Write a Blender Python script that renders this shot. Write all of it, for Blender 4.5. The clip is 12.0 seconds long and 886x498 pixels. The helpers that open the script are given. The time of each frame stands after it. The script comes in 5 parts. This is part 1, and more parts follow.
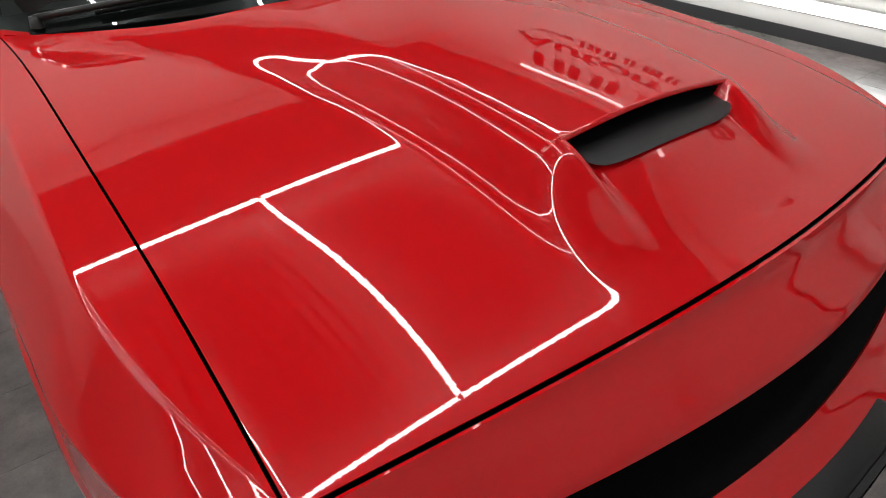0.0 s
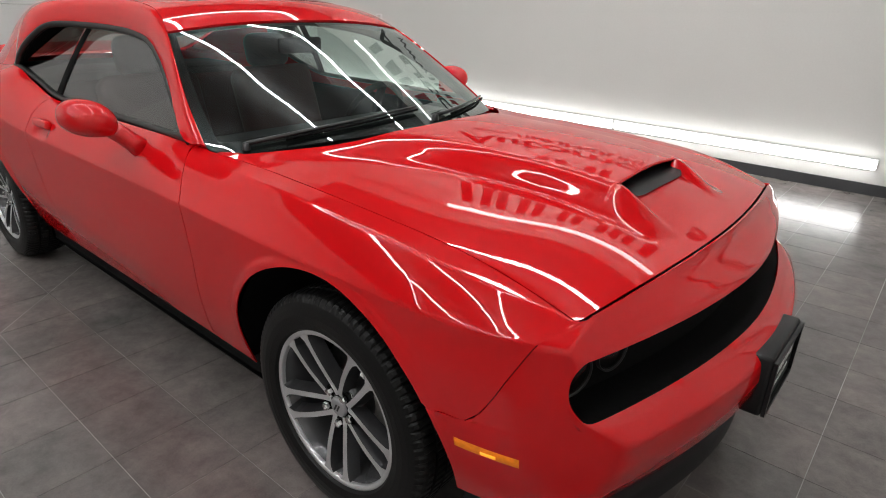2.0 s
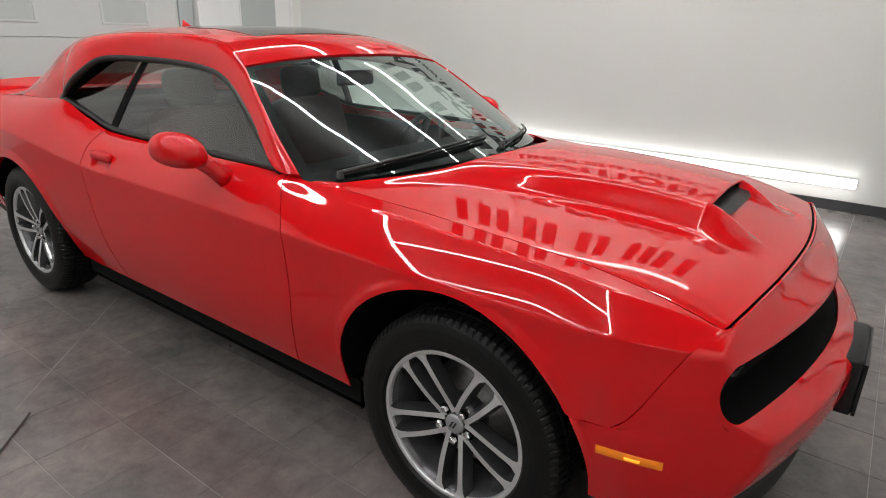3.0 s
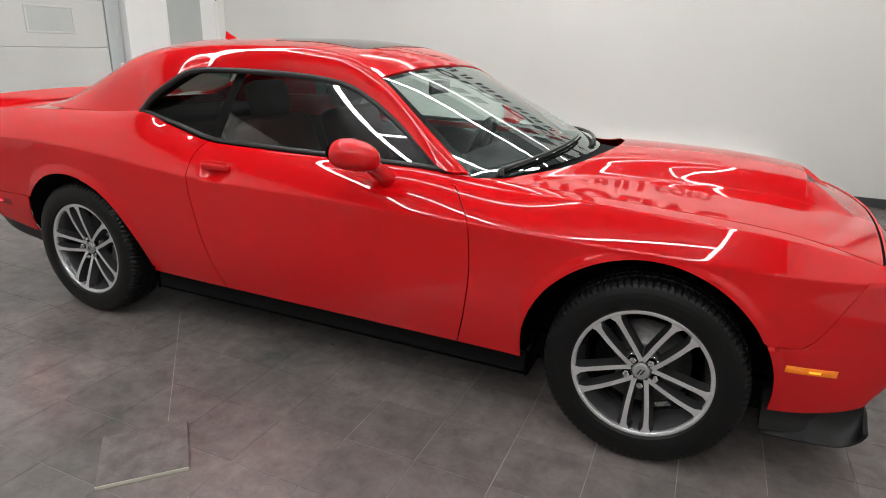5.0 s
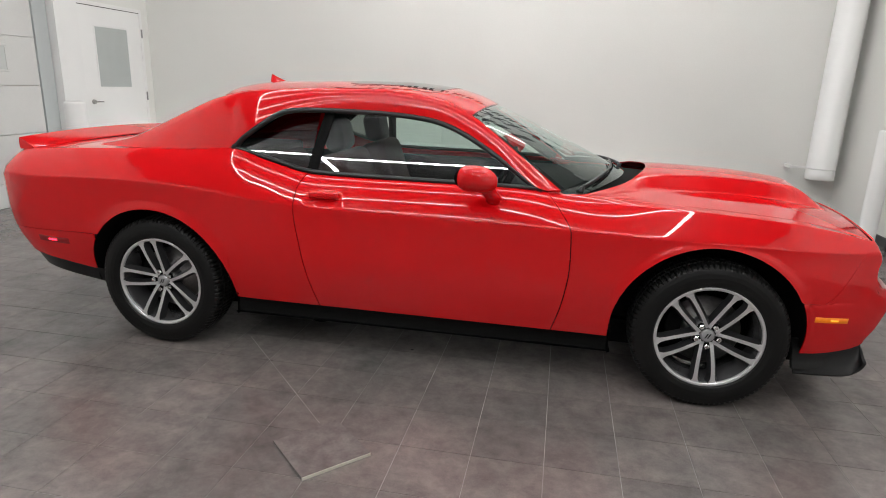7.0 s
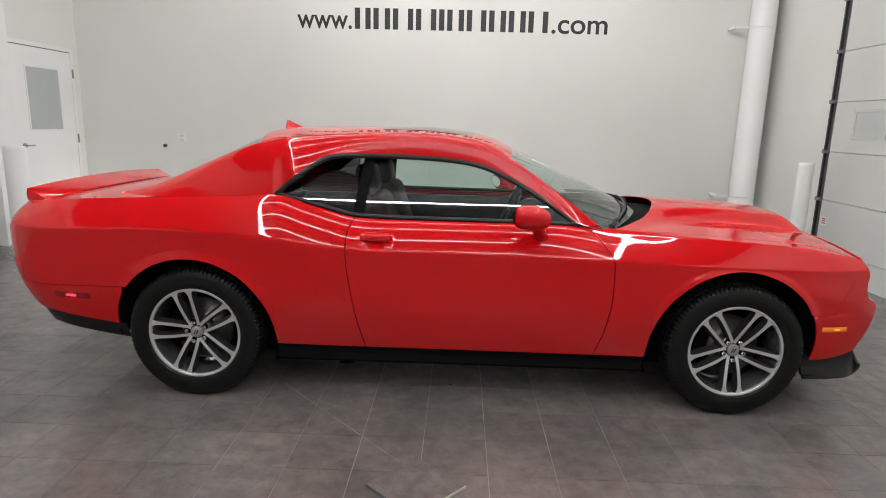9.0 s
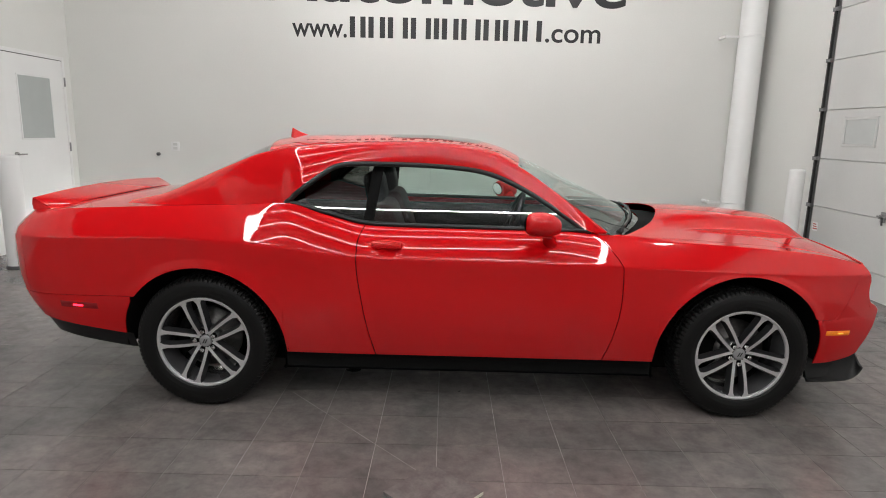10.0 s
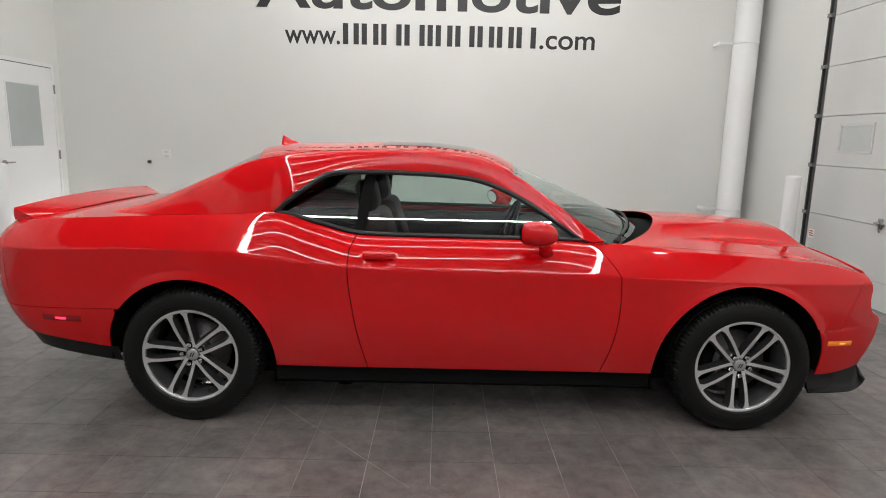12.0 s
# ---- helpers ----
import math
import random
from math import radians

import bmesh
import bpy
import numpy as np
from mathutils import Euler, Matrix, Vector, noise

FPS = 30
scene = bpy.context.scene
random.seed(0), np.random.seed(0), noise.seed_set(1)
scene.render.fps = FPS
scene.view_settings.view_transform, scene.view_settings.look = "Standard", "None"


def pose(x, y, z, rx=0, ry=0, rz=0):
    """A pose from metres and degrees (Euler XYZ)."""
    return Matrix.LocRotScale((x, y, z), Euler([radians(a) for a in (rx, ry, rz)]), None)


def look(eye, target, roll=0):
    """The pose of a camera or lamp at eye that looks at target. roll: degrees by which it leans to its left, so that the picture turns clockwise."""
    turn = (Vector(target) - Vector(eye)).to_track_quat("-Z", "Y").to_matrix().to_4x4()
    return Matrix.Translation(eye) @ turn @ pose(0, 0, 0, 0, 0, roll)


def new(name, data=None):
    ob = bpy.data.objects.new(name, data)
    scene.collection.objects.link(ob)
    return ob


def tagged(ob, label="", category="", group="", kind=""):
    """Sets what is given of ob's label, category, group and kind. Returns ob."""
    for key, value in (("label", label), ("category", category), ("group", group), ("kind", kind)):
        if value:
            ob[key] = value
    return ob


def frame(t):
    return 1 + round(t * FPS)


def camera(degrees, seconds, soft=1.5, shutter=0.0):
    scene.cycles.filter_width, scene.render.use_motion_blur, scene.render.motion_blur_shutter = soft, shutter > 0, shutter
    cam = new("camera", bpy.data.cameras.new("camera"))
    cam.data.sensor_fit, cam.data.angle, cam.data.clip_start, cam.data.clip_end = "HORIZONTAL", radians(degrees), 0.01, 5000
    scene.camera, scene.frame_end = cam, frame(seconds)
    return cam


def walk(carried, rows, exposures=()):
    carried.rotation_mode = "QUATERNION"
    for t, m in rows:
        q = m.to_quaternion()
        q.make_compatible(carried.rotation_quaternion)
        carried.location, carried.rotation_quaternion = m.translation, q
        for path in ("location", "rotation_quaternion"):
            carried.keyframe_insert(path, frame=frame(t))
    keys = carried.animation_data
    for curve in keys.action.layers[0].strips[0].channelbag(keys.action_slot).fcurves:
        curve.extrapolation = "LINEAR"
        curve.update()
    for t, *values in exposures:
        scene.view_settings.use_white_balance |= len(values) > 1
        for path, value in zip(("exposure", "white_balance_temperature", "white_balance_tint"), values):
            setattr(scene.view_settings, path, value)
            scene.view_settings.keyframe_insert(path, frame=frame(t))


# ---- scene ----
cam = camera(72.7, 12.0, 1.0)
PATH = [
    (0, (2.477, -0.846, 1.391), (1.202, 0.184, 0.245), 1.2),
    (0.5, (2.534, -1.083, 1.408), (1.269, 0.004, 0.304), 1.4),
    (1, (2.595, -1.325, 1.465), (1.358, -0.15, 0.421), 1.5),
    (1.5, (2.654, -1.546, 1.468), (1.41, -0.213, 0.646), 1.4),
    (2, (2.65, -1.816, 1.498), (1.465, -0.395, 0.736), 1.7),
    (2.5, (2.538, -2.036, 1.515), (1.403, -0.55, 0.805), 1.7),
    (3, (2.352, -2.17, 1.504), (1.249, -0.645, 0.829), 1.7),
    (3.2, (2.252, -2.213, 1.499), (1.169, -0.669, 0.834), 1.7),
    (4.8, (1.655, -2.952, 1.48), (0.872, -1.218, 0.865), 2.5),
    (5, (1.568, -2.992, 1.496), (0.82, -1.251, 0.856), 1.9),
    (5.5, (1.373, -3.247, 1.491), (0.725, -1.457, 0.878), 2.1),
    (6, (1.187, -3.487, 1.515), (0.63, -1.662, 0.917), 2.1),
    (6.5, (0.948, -3.613, 1.497), (0.47, -1.754, 0.934), 1.9),
    (7, (0.705, -3.788, 1.506), (0.346, -1.892, 0.979), 1.9),
    (9, (-0.043, -4.012, 1.537), (-0.09, -2.055, 1.129), 1.5),
    (9.5, (-0.141, -4.037, 1.533), (-0.161, -2.076, 1.14), 1.4),
    (10, (-0.168, -4.031, 1.537), (-0.172, -2.068, 1.154), 1.4),
    (10.5, (-0.173, -3.973, 1.538), (-0.159, -2.009, 1.162), 1.4),
    (11, (-0.165, -3.95, 1.547), (-0.141, -1.984, 1.178), 1.4),
    (11.5, (-0.165, -3.955, 1.555), (-0.144, -1.989, 1.191), 1.3),
    (12, (-0.161, -3.952, 1.54), (-0.149, -1.985, 1.179), 1.3),
]
EXPOSURES = [(0, -0.36), (0.5, -0.34), (1.5, -0.14), (2.5, -0.02), (5.0, 0.24), (7.0, 0.22), (9.0, 0.08), (12.0, 0.04)]
walk(cam, [(t, look(eye, target, roll)) for t, eye, target, roll in PATH], EXPOSURES)
import functools


# ---------------------------------------------------------------- world and light
world = bpy.data.worlds.new("world")
scene.world = world
world.use_nodes = True
world.node_tree.nodes["Background"].inputs[0].default_value = (0.8, 0.85, 0.9, 1)
world.node_tree.nodes["Background"].inputs[1].default_value = 0.05

# room limits
XL, XR, YB, YF, ZT = -5.42, 4.12, 4.60, -11.0, 5.3


# ---------------------------------------------------------------- small helpers
def pchip(*pts):
    """A smooth curve through (x, value) pairs that does not overshoot."""
    xs = np.array([p[0] for p in pts], float)
    ys = np.array([p[1] for p in pts], float)
    h = np.diff(xs)
    d = np.diff(ys) / h
    m = np.zeros(len(xs))
    for i in range(1, len(xs) - 1):
        if d[i - 1] * d[i] > 0:
            a, b = 2 * h[i] + h[i - 1], h[i] + 2 * h[i - 1]
            m[i] = (a + b) / (a / d[i - 1] + b / d[i])
    m[0], m[-1] = d[0], d[-1]

    def f(x):
        x = min(max(x, xs[0]), xs[-1])
        i = min(max(int(np.searchsorted(xs, x)) - 1, 0), len(h) - 1)
        t = (x - xs[i]) / h[i]
        return float((2 * t**3 - 3 * t**2 + 1) * ys[i] + (t**3 - 2 * t**2 + t) * h[i] * m[i]
                     + (3 * t**2 - 2 * t**3) * ys[i + 1] + (t**3 - t**2) * h[i] * m[i + 1])
    return f


def spline(*pts):
    """A natural cubic curve through (x, value) pairs, with no breaks in its bending."""
    xs = np.array([p[0] for p in pts], float)
    ys = np.array([p[1] for p in pts], float)
    n, h = len(xs), np.diff(xs)
    a, b = np.eye(n), np.zeros(n)
    for i in range(1, n - 1):
        a[i, i - 1:i + 2] = h[i - 1], 2 * (h[i - 1] + h[i]), h[i]
        b[i] = 6 * ((ys[i + 1] - ys[i]) / h[i] - (ys[i] - ys[i - 1]) / h[i - 1])
    m = np.linalg.solve(a, b)
    xl, yl, hl, ml = xs.tolist(), ys.tolist(), h.tolist(), m.tolist()

    def f(x):
        x = min(max(x, xl[0]), xl[-1])
        i = 0
        while i < n - 2 and x > xl[i + 1]:
            i += 1
        p, q, k = xl[i + 1] - x, x - xl[i], hl[i]
        return (ml[i] * p ** 3 + ml[i + 1] * q ** 3) / (6 * k) + (yl[i] / k - ml[i] * k / 6) * p + (yl[i + 1] / k - ml[i + 1] * k / 6) * q
    return f


def lerp(a, b, t):
    return a + (b - a) * t


def clamp(x, a=0.0, b=1.0):
    return min(max(x, a), b)


def sstep(a, b, x):
    t = clamp((x - a) / (b - a))
    return t * t * (3 - 2 * t)


def smin(a, b, k):
    h = clamp(0.5 + 0.5 * (b - a) / k)
    return lerp(b, a, h) - k * h * (1 - h)


def part(name, bm, material, parent=None, label="", smooth=True, m=None):
    """Links a bmesh as one mesh object, under a thing or a part if one is given."""
    me = bpy.data.meshes.new(name)
    bmesh.ops.recalc_face_normals(bm, faces=bm.faces)
    for f in bm.faces:
        f.smooth = smooth
    bm.to_mesh(me)
    bm.free()
    if material:
        me.materials.append(material)
    ob = new(name, me)
    if parent:
        ob.parent = parent
    if m is not None:
        ob.matrix_local = m
    if label:
        tagged(ob, label)
    return ob


def thing(name, label, category, at=(0, 0, 0), group="", kind=""):
    ob = new(name)
    ob.location = at
    ob.empty_display_size = 0.1
    return tagged(ob, label, category, group, kind)


def grid(fn, us, vs, bm=None, closed=False):
    """Faces over the points fn(u, v)."""
    bm = bm or bmesh.new()
    rows = [[bm.verts.new(fn(u, v)) for v in vs] for u in us]
    n = len(rows)
    for i in range(n if closed else n - 1):
        a, b = rows[i], rows[(i + 1) % n]
        for j in range(len(vs) - 1):
            q = [a[j], b[j], b[j + 1], a[j + 1]]
            bm.faces.new(q)
    return bm


def tidy(bm, d=1e-5):
    bmesh.ops.remove_doubles(bm, verts=bm.verts, dist=d)
    bad = [f for f in bm.faces if f.calc_area() < 1e-10]
    if bad:
        bmesh.ops.delete(bm, geom=bad, context="FACES_ONLY")
    return bm


def mirror(bm):
    """Adds the other half of the car, across y = 0."""
    geo = bmesh.ops.duplicate(bm, geom=bm.verts[:] + bm.edges[:] + bm.faces[:])["geom"]
    for v in geo:
        if isinstance(v, bmesh.types.BMVert):
            v.co.y = -v.co.y
    bmesh.ops.reverse_faces(bm, faces=[f for f in geo if isinstance(f, bmesh.types.BMFace)])
    return bm


def flange(bm, depth=0.014, toward=None):
    """Turns the open edges of a panel inwards, as folded sheet metal."""
    bmesh.ops.recalc_face_normals(bm, faces=bm.faces)
    bm.normal_update()
    edges = [e for e in bm.edges if e.is_boundary]
    base = {v: v.normal.copy() for e in edges for v in e.verts}
    geo = bmesh.ops.extrude_edge_only(bm, edges=edges)["geom"]
    olds = {tuple(round(c, 6) for c in v.co): n for v, n in base.items()}
    for v in geo:
        if isinstance(v, bmesh.types.BMVert):
            n = olds.get(tuple(round(c, 6) for c in v.co), Vector((0, 0, 1)))
            if toward == "middle":
                n = n if n.dot(v.co - Vector((0, 0, 0.6))) > 0 else -n
            elif toward is not None:
                n = n if n.dot(Vector(toward)) < 0 else -n
            v.co -= n * depth
    for e in edges:
        e.smooth = False
    return bm


def box(bm, x0, x1, y0, y1, z0, z1, bevel=0.0, seg=2):
    c = bmesh.ops.create_cube(bm, size=1)["verts"]
    for v in c:
        v.co = Vector((lerp(x0, x1, v.co.x + 0.5), lerp(y0, y1, v.co.y + 0.5), lerp(z0, z1, v.co.z + 0.5)))
    if bevel:
        es = list({e for v in c for e in v.link_edges})
        bmesh.ops.bevel(bm, geom=es, offset=bevel, segments=seg, affect="EDGES", profile=0.5)
    return bm


def boxed(*a, **k):
    return box(bmesh.new(), *a, **k)


def lathe(bm, profile, n=48, axis="y", a0=0.0, a1=2 * math.pi):
    """Spins (radius, height) pairs round an axis."""
    full = abs(a1 - a0 - 2 * math.pi) < 1e-6
    steps = n if full else n + 1
    rows = []
    for i in range(steps):
        a = a0 + (a1 - a0) * i / n
        c, s = math.cos(a), math.sin(a)
        rows.append([bm.verts.new({"y": (r * c, h, r * s), "z": (r * c, r * s, h), "x": (h, r * c, r * s)}[axis]) for r, h in profile])
    for i in range(steps if full else steps - 1):
        a, b = rows[i], rows[(i + 1) % steps]
        for j in range(len(profile) - 1):
            bm.faces.new((a[j], b[j], b[j + 1], a[j + 1]))
    return tidy(bm)


def tube(bm, pts, r, n=8, cap=True):
    """A round bar along points; r may be a list."""
    pts = [Vector(p) for p in pts]
    up = Vector((0.13, 0.2, 1)).normalized()
    rings = []
    for i, p in enumerate(pts):
        d = (pts[min(i + 1, len(pts) - 1)] - pts[max(i - 1, 0)]).normalized()
        a = d.cross(up).normalized()
        b = a.cross(d)
        rr = r[i] if isinstance(r, (list, tuple)) else r
        rings.append([bm.verts.new(p + rr * (math.cos(2 * math.pi * k / n) * a + math.sin(2 * math.pi * k / n) * b)) for k in range(n)])
    for i in range(len(rings) - 1):
        for k in range(n):
            bm.faces.new((rings[i][k], rings[i][(k + 1) % n], rings[i + 1][(k + 1) % n], rings[i + 1][k]))
    if cap:
        bm.faces.new(rings[0])
        bm.faces.new(rings[-1])
    return bm


# ---------------------------------------------------------------- materials
def material(name, color, rough=0.5, metal=0.0, vary=0.0, scale=4.0, grain=0.0, grain_scale=80.0, bump=0.0, rough_vary=0.0,
             coat=0.0, coat_rough=0.02, spec=0.5, emit=0.0, dist=0.002):
    """A surface with tone variation at two scales and fine relief."""
    mt = bpy.data.materials.new(name)
    mt.use_nodes = True
    nt = mt.node_tree
    p = nt.nodes["Principled BSDF"]
    p.inputs["Base Color"].default_value = (*color, 1)
    p.inputs["Roughness"].default_value = rough
    p.inputs["Metallic"].default_value = metal
    p.inputs["Specular IOR Level"].default_value = spec
    p.inputs["Coat Weight"].default_value = coat
    p.inputs["Coat Roughness"].default_value = coat_rough
    if emit:
        p.inputs["Emission Color"].default_value = (*color, 1)
        p.inputs["Emission Strength"].default_value = emit
    if vary or grain or bump or rough_vary:
        co = nt.nodes.new("ShaderNodeTexCoord")
        big = nt.nodes.new("ShaderNodeTexNoise")
        big.inputs["Scale"].default_value = scale
        big.inputs["Detail"].default_value = 4
        small = nt.nodes.new("ShaderNodeTexNoise")
        small.inputs["Scale"].default_value = grain_scale
        small.inputs["Detail"].default_value = 6
        nt.links.new(co.outputs["Object"], big.inputs["Vector"])
        nt.links.new(co.outputs["Object"], small.inputs["Vector"])
        if vary or grain:
            a = nt.nodes.new("ShaderNodeMapRange")
            a.inputs["From Min"].default_value, a.inputs["From Max"].default_value = 0.3, 0.7
            a.inputs["To Min"].default_value, a.inputs["To Max"].default_value = 1 - vary, 1 + vary
            b = nt.nodes.new("ShaderNodeMapRange")
            b.inputs["From Min"].default_value, b.inputs["From Max"].default_value = 0.3, 0.7
            b.inputs["To Min"].default_value, b.inputs["To Max"].default_value = 1 - grain, 1 + grain
            mul = nt.nodes.new("ShaderNodeMath")
            mul.operation = "MULTIPLY"
            nt.links.new(big.outputs["Fac"], a.inputs["Value"])
            nt.links.new(small.outputs["Fac"], b.inputs["Value"])
            nt.links.new(a.outputs[0], mul.inputs[0])
            nt.links.new(b.outputs[0], mul.inputs[1])
            sc = nt.nodes.new("ShaderNodeVectorMath")
            sc.operation = "SCALE"
            sc.inputs[0].default_value = color
            nt.links.new(mul.outputs[0], sc.inputs["Scale"])
            nt.links.new(sc.outputs[0], p.inputs["Base Color"])
        if rough_vary:
            r = nt.nodes.new("ShaderNodeMapRange")
            r.inputs["From Min"].default_value, r.inputs["From Max"].default_value = 0.3, 0.7
            r.inputs["To Min"].default_value, r.inputs["To Max"].default_value = max(rough - rough_vary, 0.01), rough + rough_vary
            nt.links.new(big.outputs["Fac"], r.inputs["Value"])
            nt.links.new(r.outputs[0], p.inputs["Roughness"])
        if bump:
            bp = nt.nodes.new("ShaderNodeBump")
            bp.inputs["Strength"].default_value = bump
            bp.inputs["Distance"].default_value = dist
            nt.links.new(small.outputs["Fac"], bp.inputs["Height"])
            nt.links.new(bp.outputs[0], p.inputs["Normal"])
    return mt


def glass_material(name, tint, f0=0.10, gloss=(1.0, 1.0, 1.0)):
    """A thin tinted pane, alike from both sides: light passes with the tint, and the surface mirrors more at a slant."""
    mt = bpy.data.materials.new(name)
    mt.use_nodes = True
    nt = mt.node_tree
    nt.nodes.remove(nt.nodes["Principled BSDF"])
    out = nt.nodes["Material Output"]
    tr = nt.nodes.new("ShaderNodeBsdfTransparent")
    tr.inputs[0].default_value = (*tint, 1)
    gl = nt.nodes.new("ShaderNodeBsdfGlossy")
    gl.inputs["Roughness"].default_value = 0.005
    gl.inputs["Color"].default_value = (*gloss, 1)
    lw = nt.nodes.new("ShaderNodeLayerWeight")
    lw.inputs["Blend"].default_value = 0.5
    pw = nt.nodes.new("ShaderNodeMath")
    pw.operation = "POWER"
    pw.inputs[1].default_value = 4.5
    nt.links.new(lw.outputs["Facing"], pw.inputs[0])
    fr = nt.nodes.new("ShaderNodeMath")
    fr.operation = "MULTIPLY_ADD"
    fr.inputs[1].default_value, fr.inputs[2].default_value = 1 - f0, f0
    nt.links.new(pw.outputs[0], fr.inputs[0])
    mx = nt.nodes.new("ShaderNodeMixShader")
    nt.links.new(fr.outputs[0], mx.inputs[0])
    nt.links.new(tr.outputs[0], mx.inputs[1])
    nt.links.new(gl.outputs[0], mx.inputs[2])
    nt.links.new(mx.outputs[0], out.inputs[0])
    return mt


def tile_material(name):
    """Grey-brown stone tile; cloudy stains and smears run on from tile to tile, and each tile has its own tone."""
    mt = material(name, (0.176, 0.165, 0.163), 0.22, grain=0.07, grain_scale=190)
    nt = mt.node_tree
    p = nt.nodes["Principled BSDF"]
    old = p.inputs["Base Color"].links[0].from_socket
    info = nt.nodes.new("ShaderNodeObjectInfo")
    geo = nt.nodes.new("ShaderNodeNewGeometry")
    for n in nt.nodes:
        if n.type == "TEX_NOISE":
            nt.links.new(geo.outputs["Position"], n.inputs["Vector"])

    def clouds(scale, detail, rough, distort=0.0):
        n = nt.nodes.new("ShaderNodeTexNoise")
        n.inputs["Scale"].default_value, n.inputs["Detail"].default_value = scale, detail
        n.inputs["Roughness"].default_value, n.inputs["Distortion"].default_value = rough, distort
        nt.links.new(geo.outputs["Position"], n.inputs["Vector"])
        return n.outputs["Fac"]
    add = nt.nodes.new("ShaderNodeMath")
    add.operation = "ADD"
    nt.links.new(info.outputs["Random"], add.inputs[0])
    nt.links.new(geo.outputs["Random Per Island"], add.inputs[1])
    fr = nt.nodes.new("ShaderNodeMath")
    fr.operation = "FRACT"
    nt.links.new(add.outputs[0], fr.inputs[0])

    def ramp(src, a, b, p0=0.0, p1=1.0):
        r = nt.nodes.new("ShaderNodeValToRGB")
        r.color_ramp.elements[0].color, r.color_ramp.elements[1].color = (*a, 1), (*b, 1)
        r.color_ramp.elements[0].position, r.color_ramp.elements[1].position = p0, p1
        nt.links.new(src, r.inputs[0])
        return r.outputs[0]

    def times(a, b):
        mix = nt.nodes.new("ShaderNodeMix")
        mix.data_type, mix.blend_type = "RGBA", "MULTIPLY"
        mix.inputs[0].default_value = 1.0
        nt.links.new(a, mix.inputs[6])
        nt.links.new(b, mix.inputs[7])
        return mix.outputs[2]
    smear = clouds(9.0, 10.0, 0.74, 0.2)
    tone = ramp(fr.outputs[0], (0.86, 0.87, 0.87), (1.06, 1.04, 1.03))
    stain = ramp(clouds(1.25, 5.0, 0.55), (0.68, 0.71, 0.70), (1.20, 1.10, 1.08), 0.32, 0.68)
    mark = ramp(smear, (0.68, 0.68, 0.68), (1.40, 1.38, 1.36), 0.28, 0.75)
    nt.links.new(times(times(times(old, tone), stain), mark), p.inputs["Base Color"])
    nt.links.new(ramp(smear, (0.20, 0.20, 0.20), (0.27, 0.27, 0.27), 0.25, 0.75), p.inputs["Roughness"])
    return mt


RED = material("red_paint", (0.62, 0.004, 0.007), 0.4, coat=1.0, coat_rough=0.01, spec=0.0)


def orange_peel(mt, ior, depth):
    """A clear coat that mirrors a little more than plain lacquer and is not quite smooth."""
    nt = mt.node_tree
    p = nt.nodes["Principled BSDF"]
    p.inputs["Coat IOR"].default_value = ior
    co = nt.nodes.new("ShaderNodeTexCoord")
    n = nt.nodes.new("ShaderNodeTexNoise")
    n.inputs["Scale"].default_value, n.inputs["Detail"].default_value = 260.0, 2.0
    bp = nt.nodes.new("ShaderNodeBump")
    bp.inputs["Strength"].default_value, bp.inputs["Distance"].default_value = 1.0, depth
    nt.links.new(co.outputs["Object"], n.inputs["Vector"])
    nt.links.new(n.outputs["Fac"], bp.inputs["Height"])
    nt.links.new(bp.outputs[0], p.inputs["Coat Normal"])


orange_peel(RED, 1.53, 0.000008)
BLACK = material("black_plastic", (0.009, 0.009, 0.0095), 0.42, spec=0.3, grain=0.2, grain_scale=300, bump=0.1)
MATTE = material("matte_black", (0.006, 0.006, 0.006), 0.8, spec=0.08, grain=0.2)
SEAL = material("black_rubber_seal", (0.012, 0.012, 0.012), 0.35, grain=0.15, grain_scale=120)
GLASS = glass_material("tinted_glass", (0.30, 0.33, 0.31), 0.11)
DOORGLASS = glass_material("door_glass", (0.76, 0.87, 0.83), 0.11)
WSGLASS = glass_material("windscreen_glass", (0.78, 0.87, 0.84), 0.12, (0.93, 1.0, 0.98))
LENS = glass_material("lamp_lens", (0.8, 0.8, 0.8), 0.05)
TYRE = material("tyre_rubber", (0.005, 0.005, 0.005), 0.45, spec=0.25, grain=0.25, grain_scale=150, bump=0.25)
MACHINED = material("machined_alloy", (0.70, 0.70, 0.71), 0.30, 0.7, grain=0.06, grain_scale=200)
POCKET = material("dark_grey_alloy_paint", (0.050, 0.050, 0.053), 0.28, 0.5, grain=0.08, coat=0.6)
STEEL = material("brake_steel", (0.35, 0.34, 0.33), 0.4, 1.0, grain=0.15, grain_scale=60)
CHROME = material("chrome", (0.8, 0.8, 0.8), 0.08, 1.0)
WHITE = material("white_wall_paint", (0.74, 0.74, 0.71), 0.45, vary=0.025, scale=0.7, grain=0.015, grain_scale=60, bump=0.05)
DOORWHITE = material("white_door_paint", (0.8, 0.8, 0.79), 0.35, vary=0.02, scale=2)
GREYWALL = material("unseen_wall_grey", (0.25, 0.25, 0.245), 0.5, vary=0.04, scale=0.7, grain=0.02, bump=0.05)
GARAGE = material("off_white_door_steel", (0.60, 0.60, 0.585), 0.45, vary=0.03, scale=1.5, grain=0.02, bump=0.04)
FROST = material("grey_frosted_pane", (0.42, 0.45, 0.44), 0.4, vary=0.03)
PALEPANE = material("pale_grey_pane", (0.50, 0.52, 0.51), 0.35, vary=0.03)
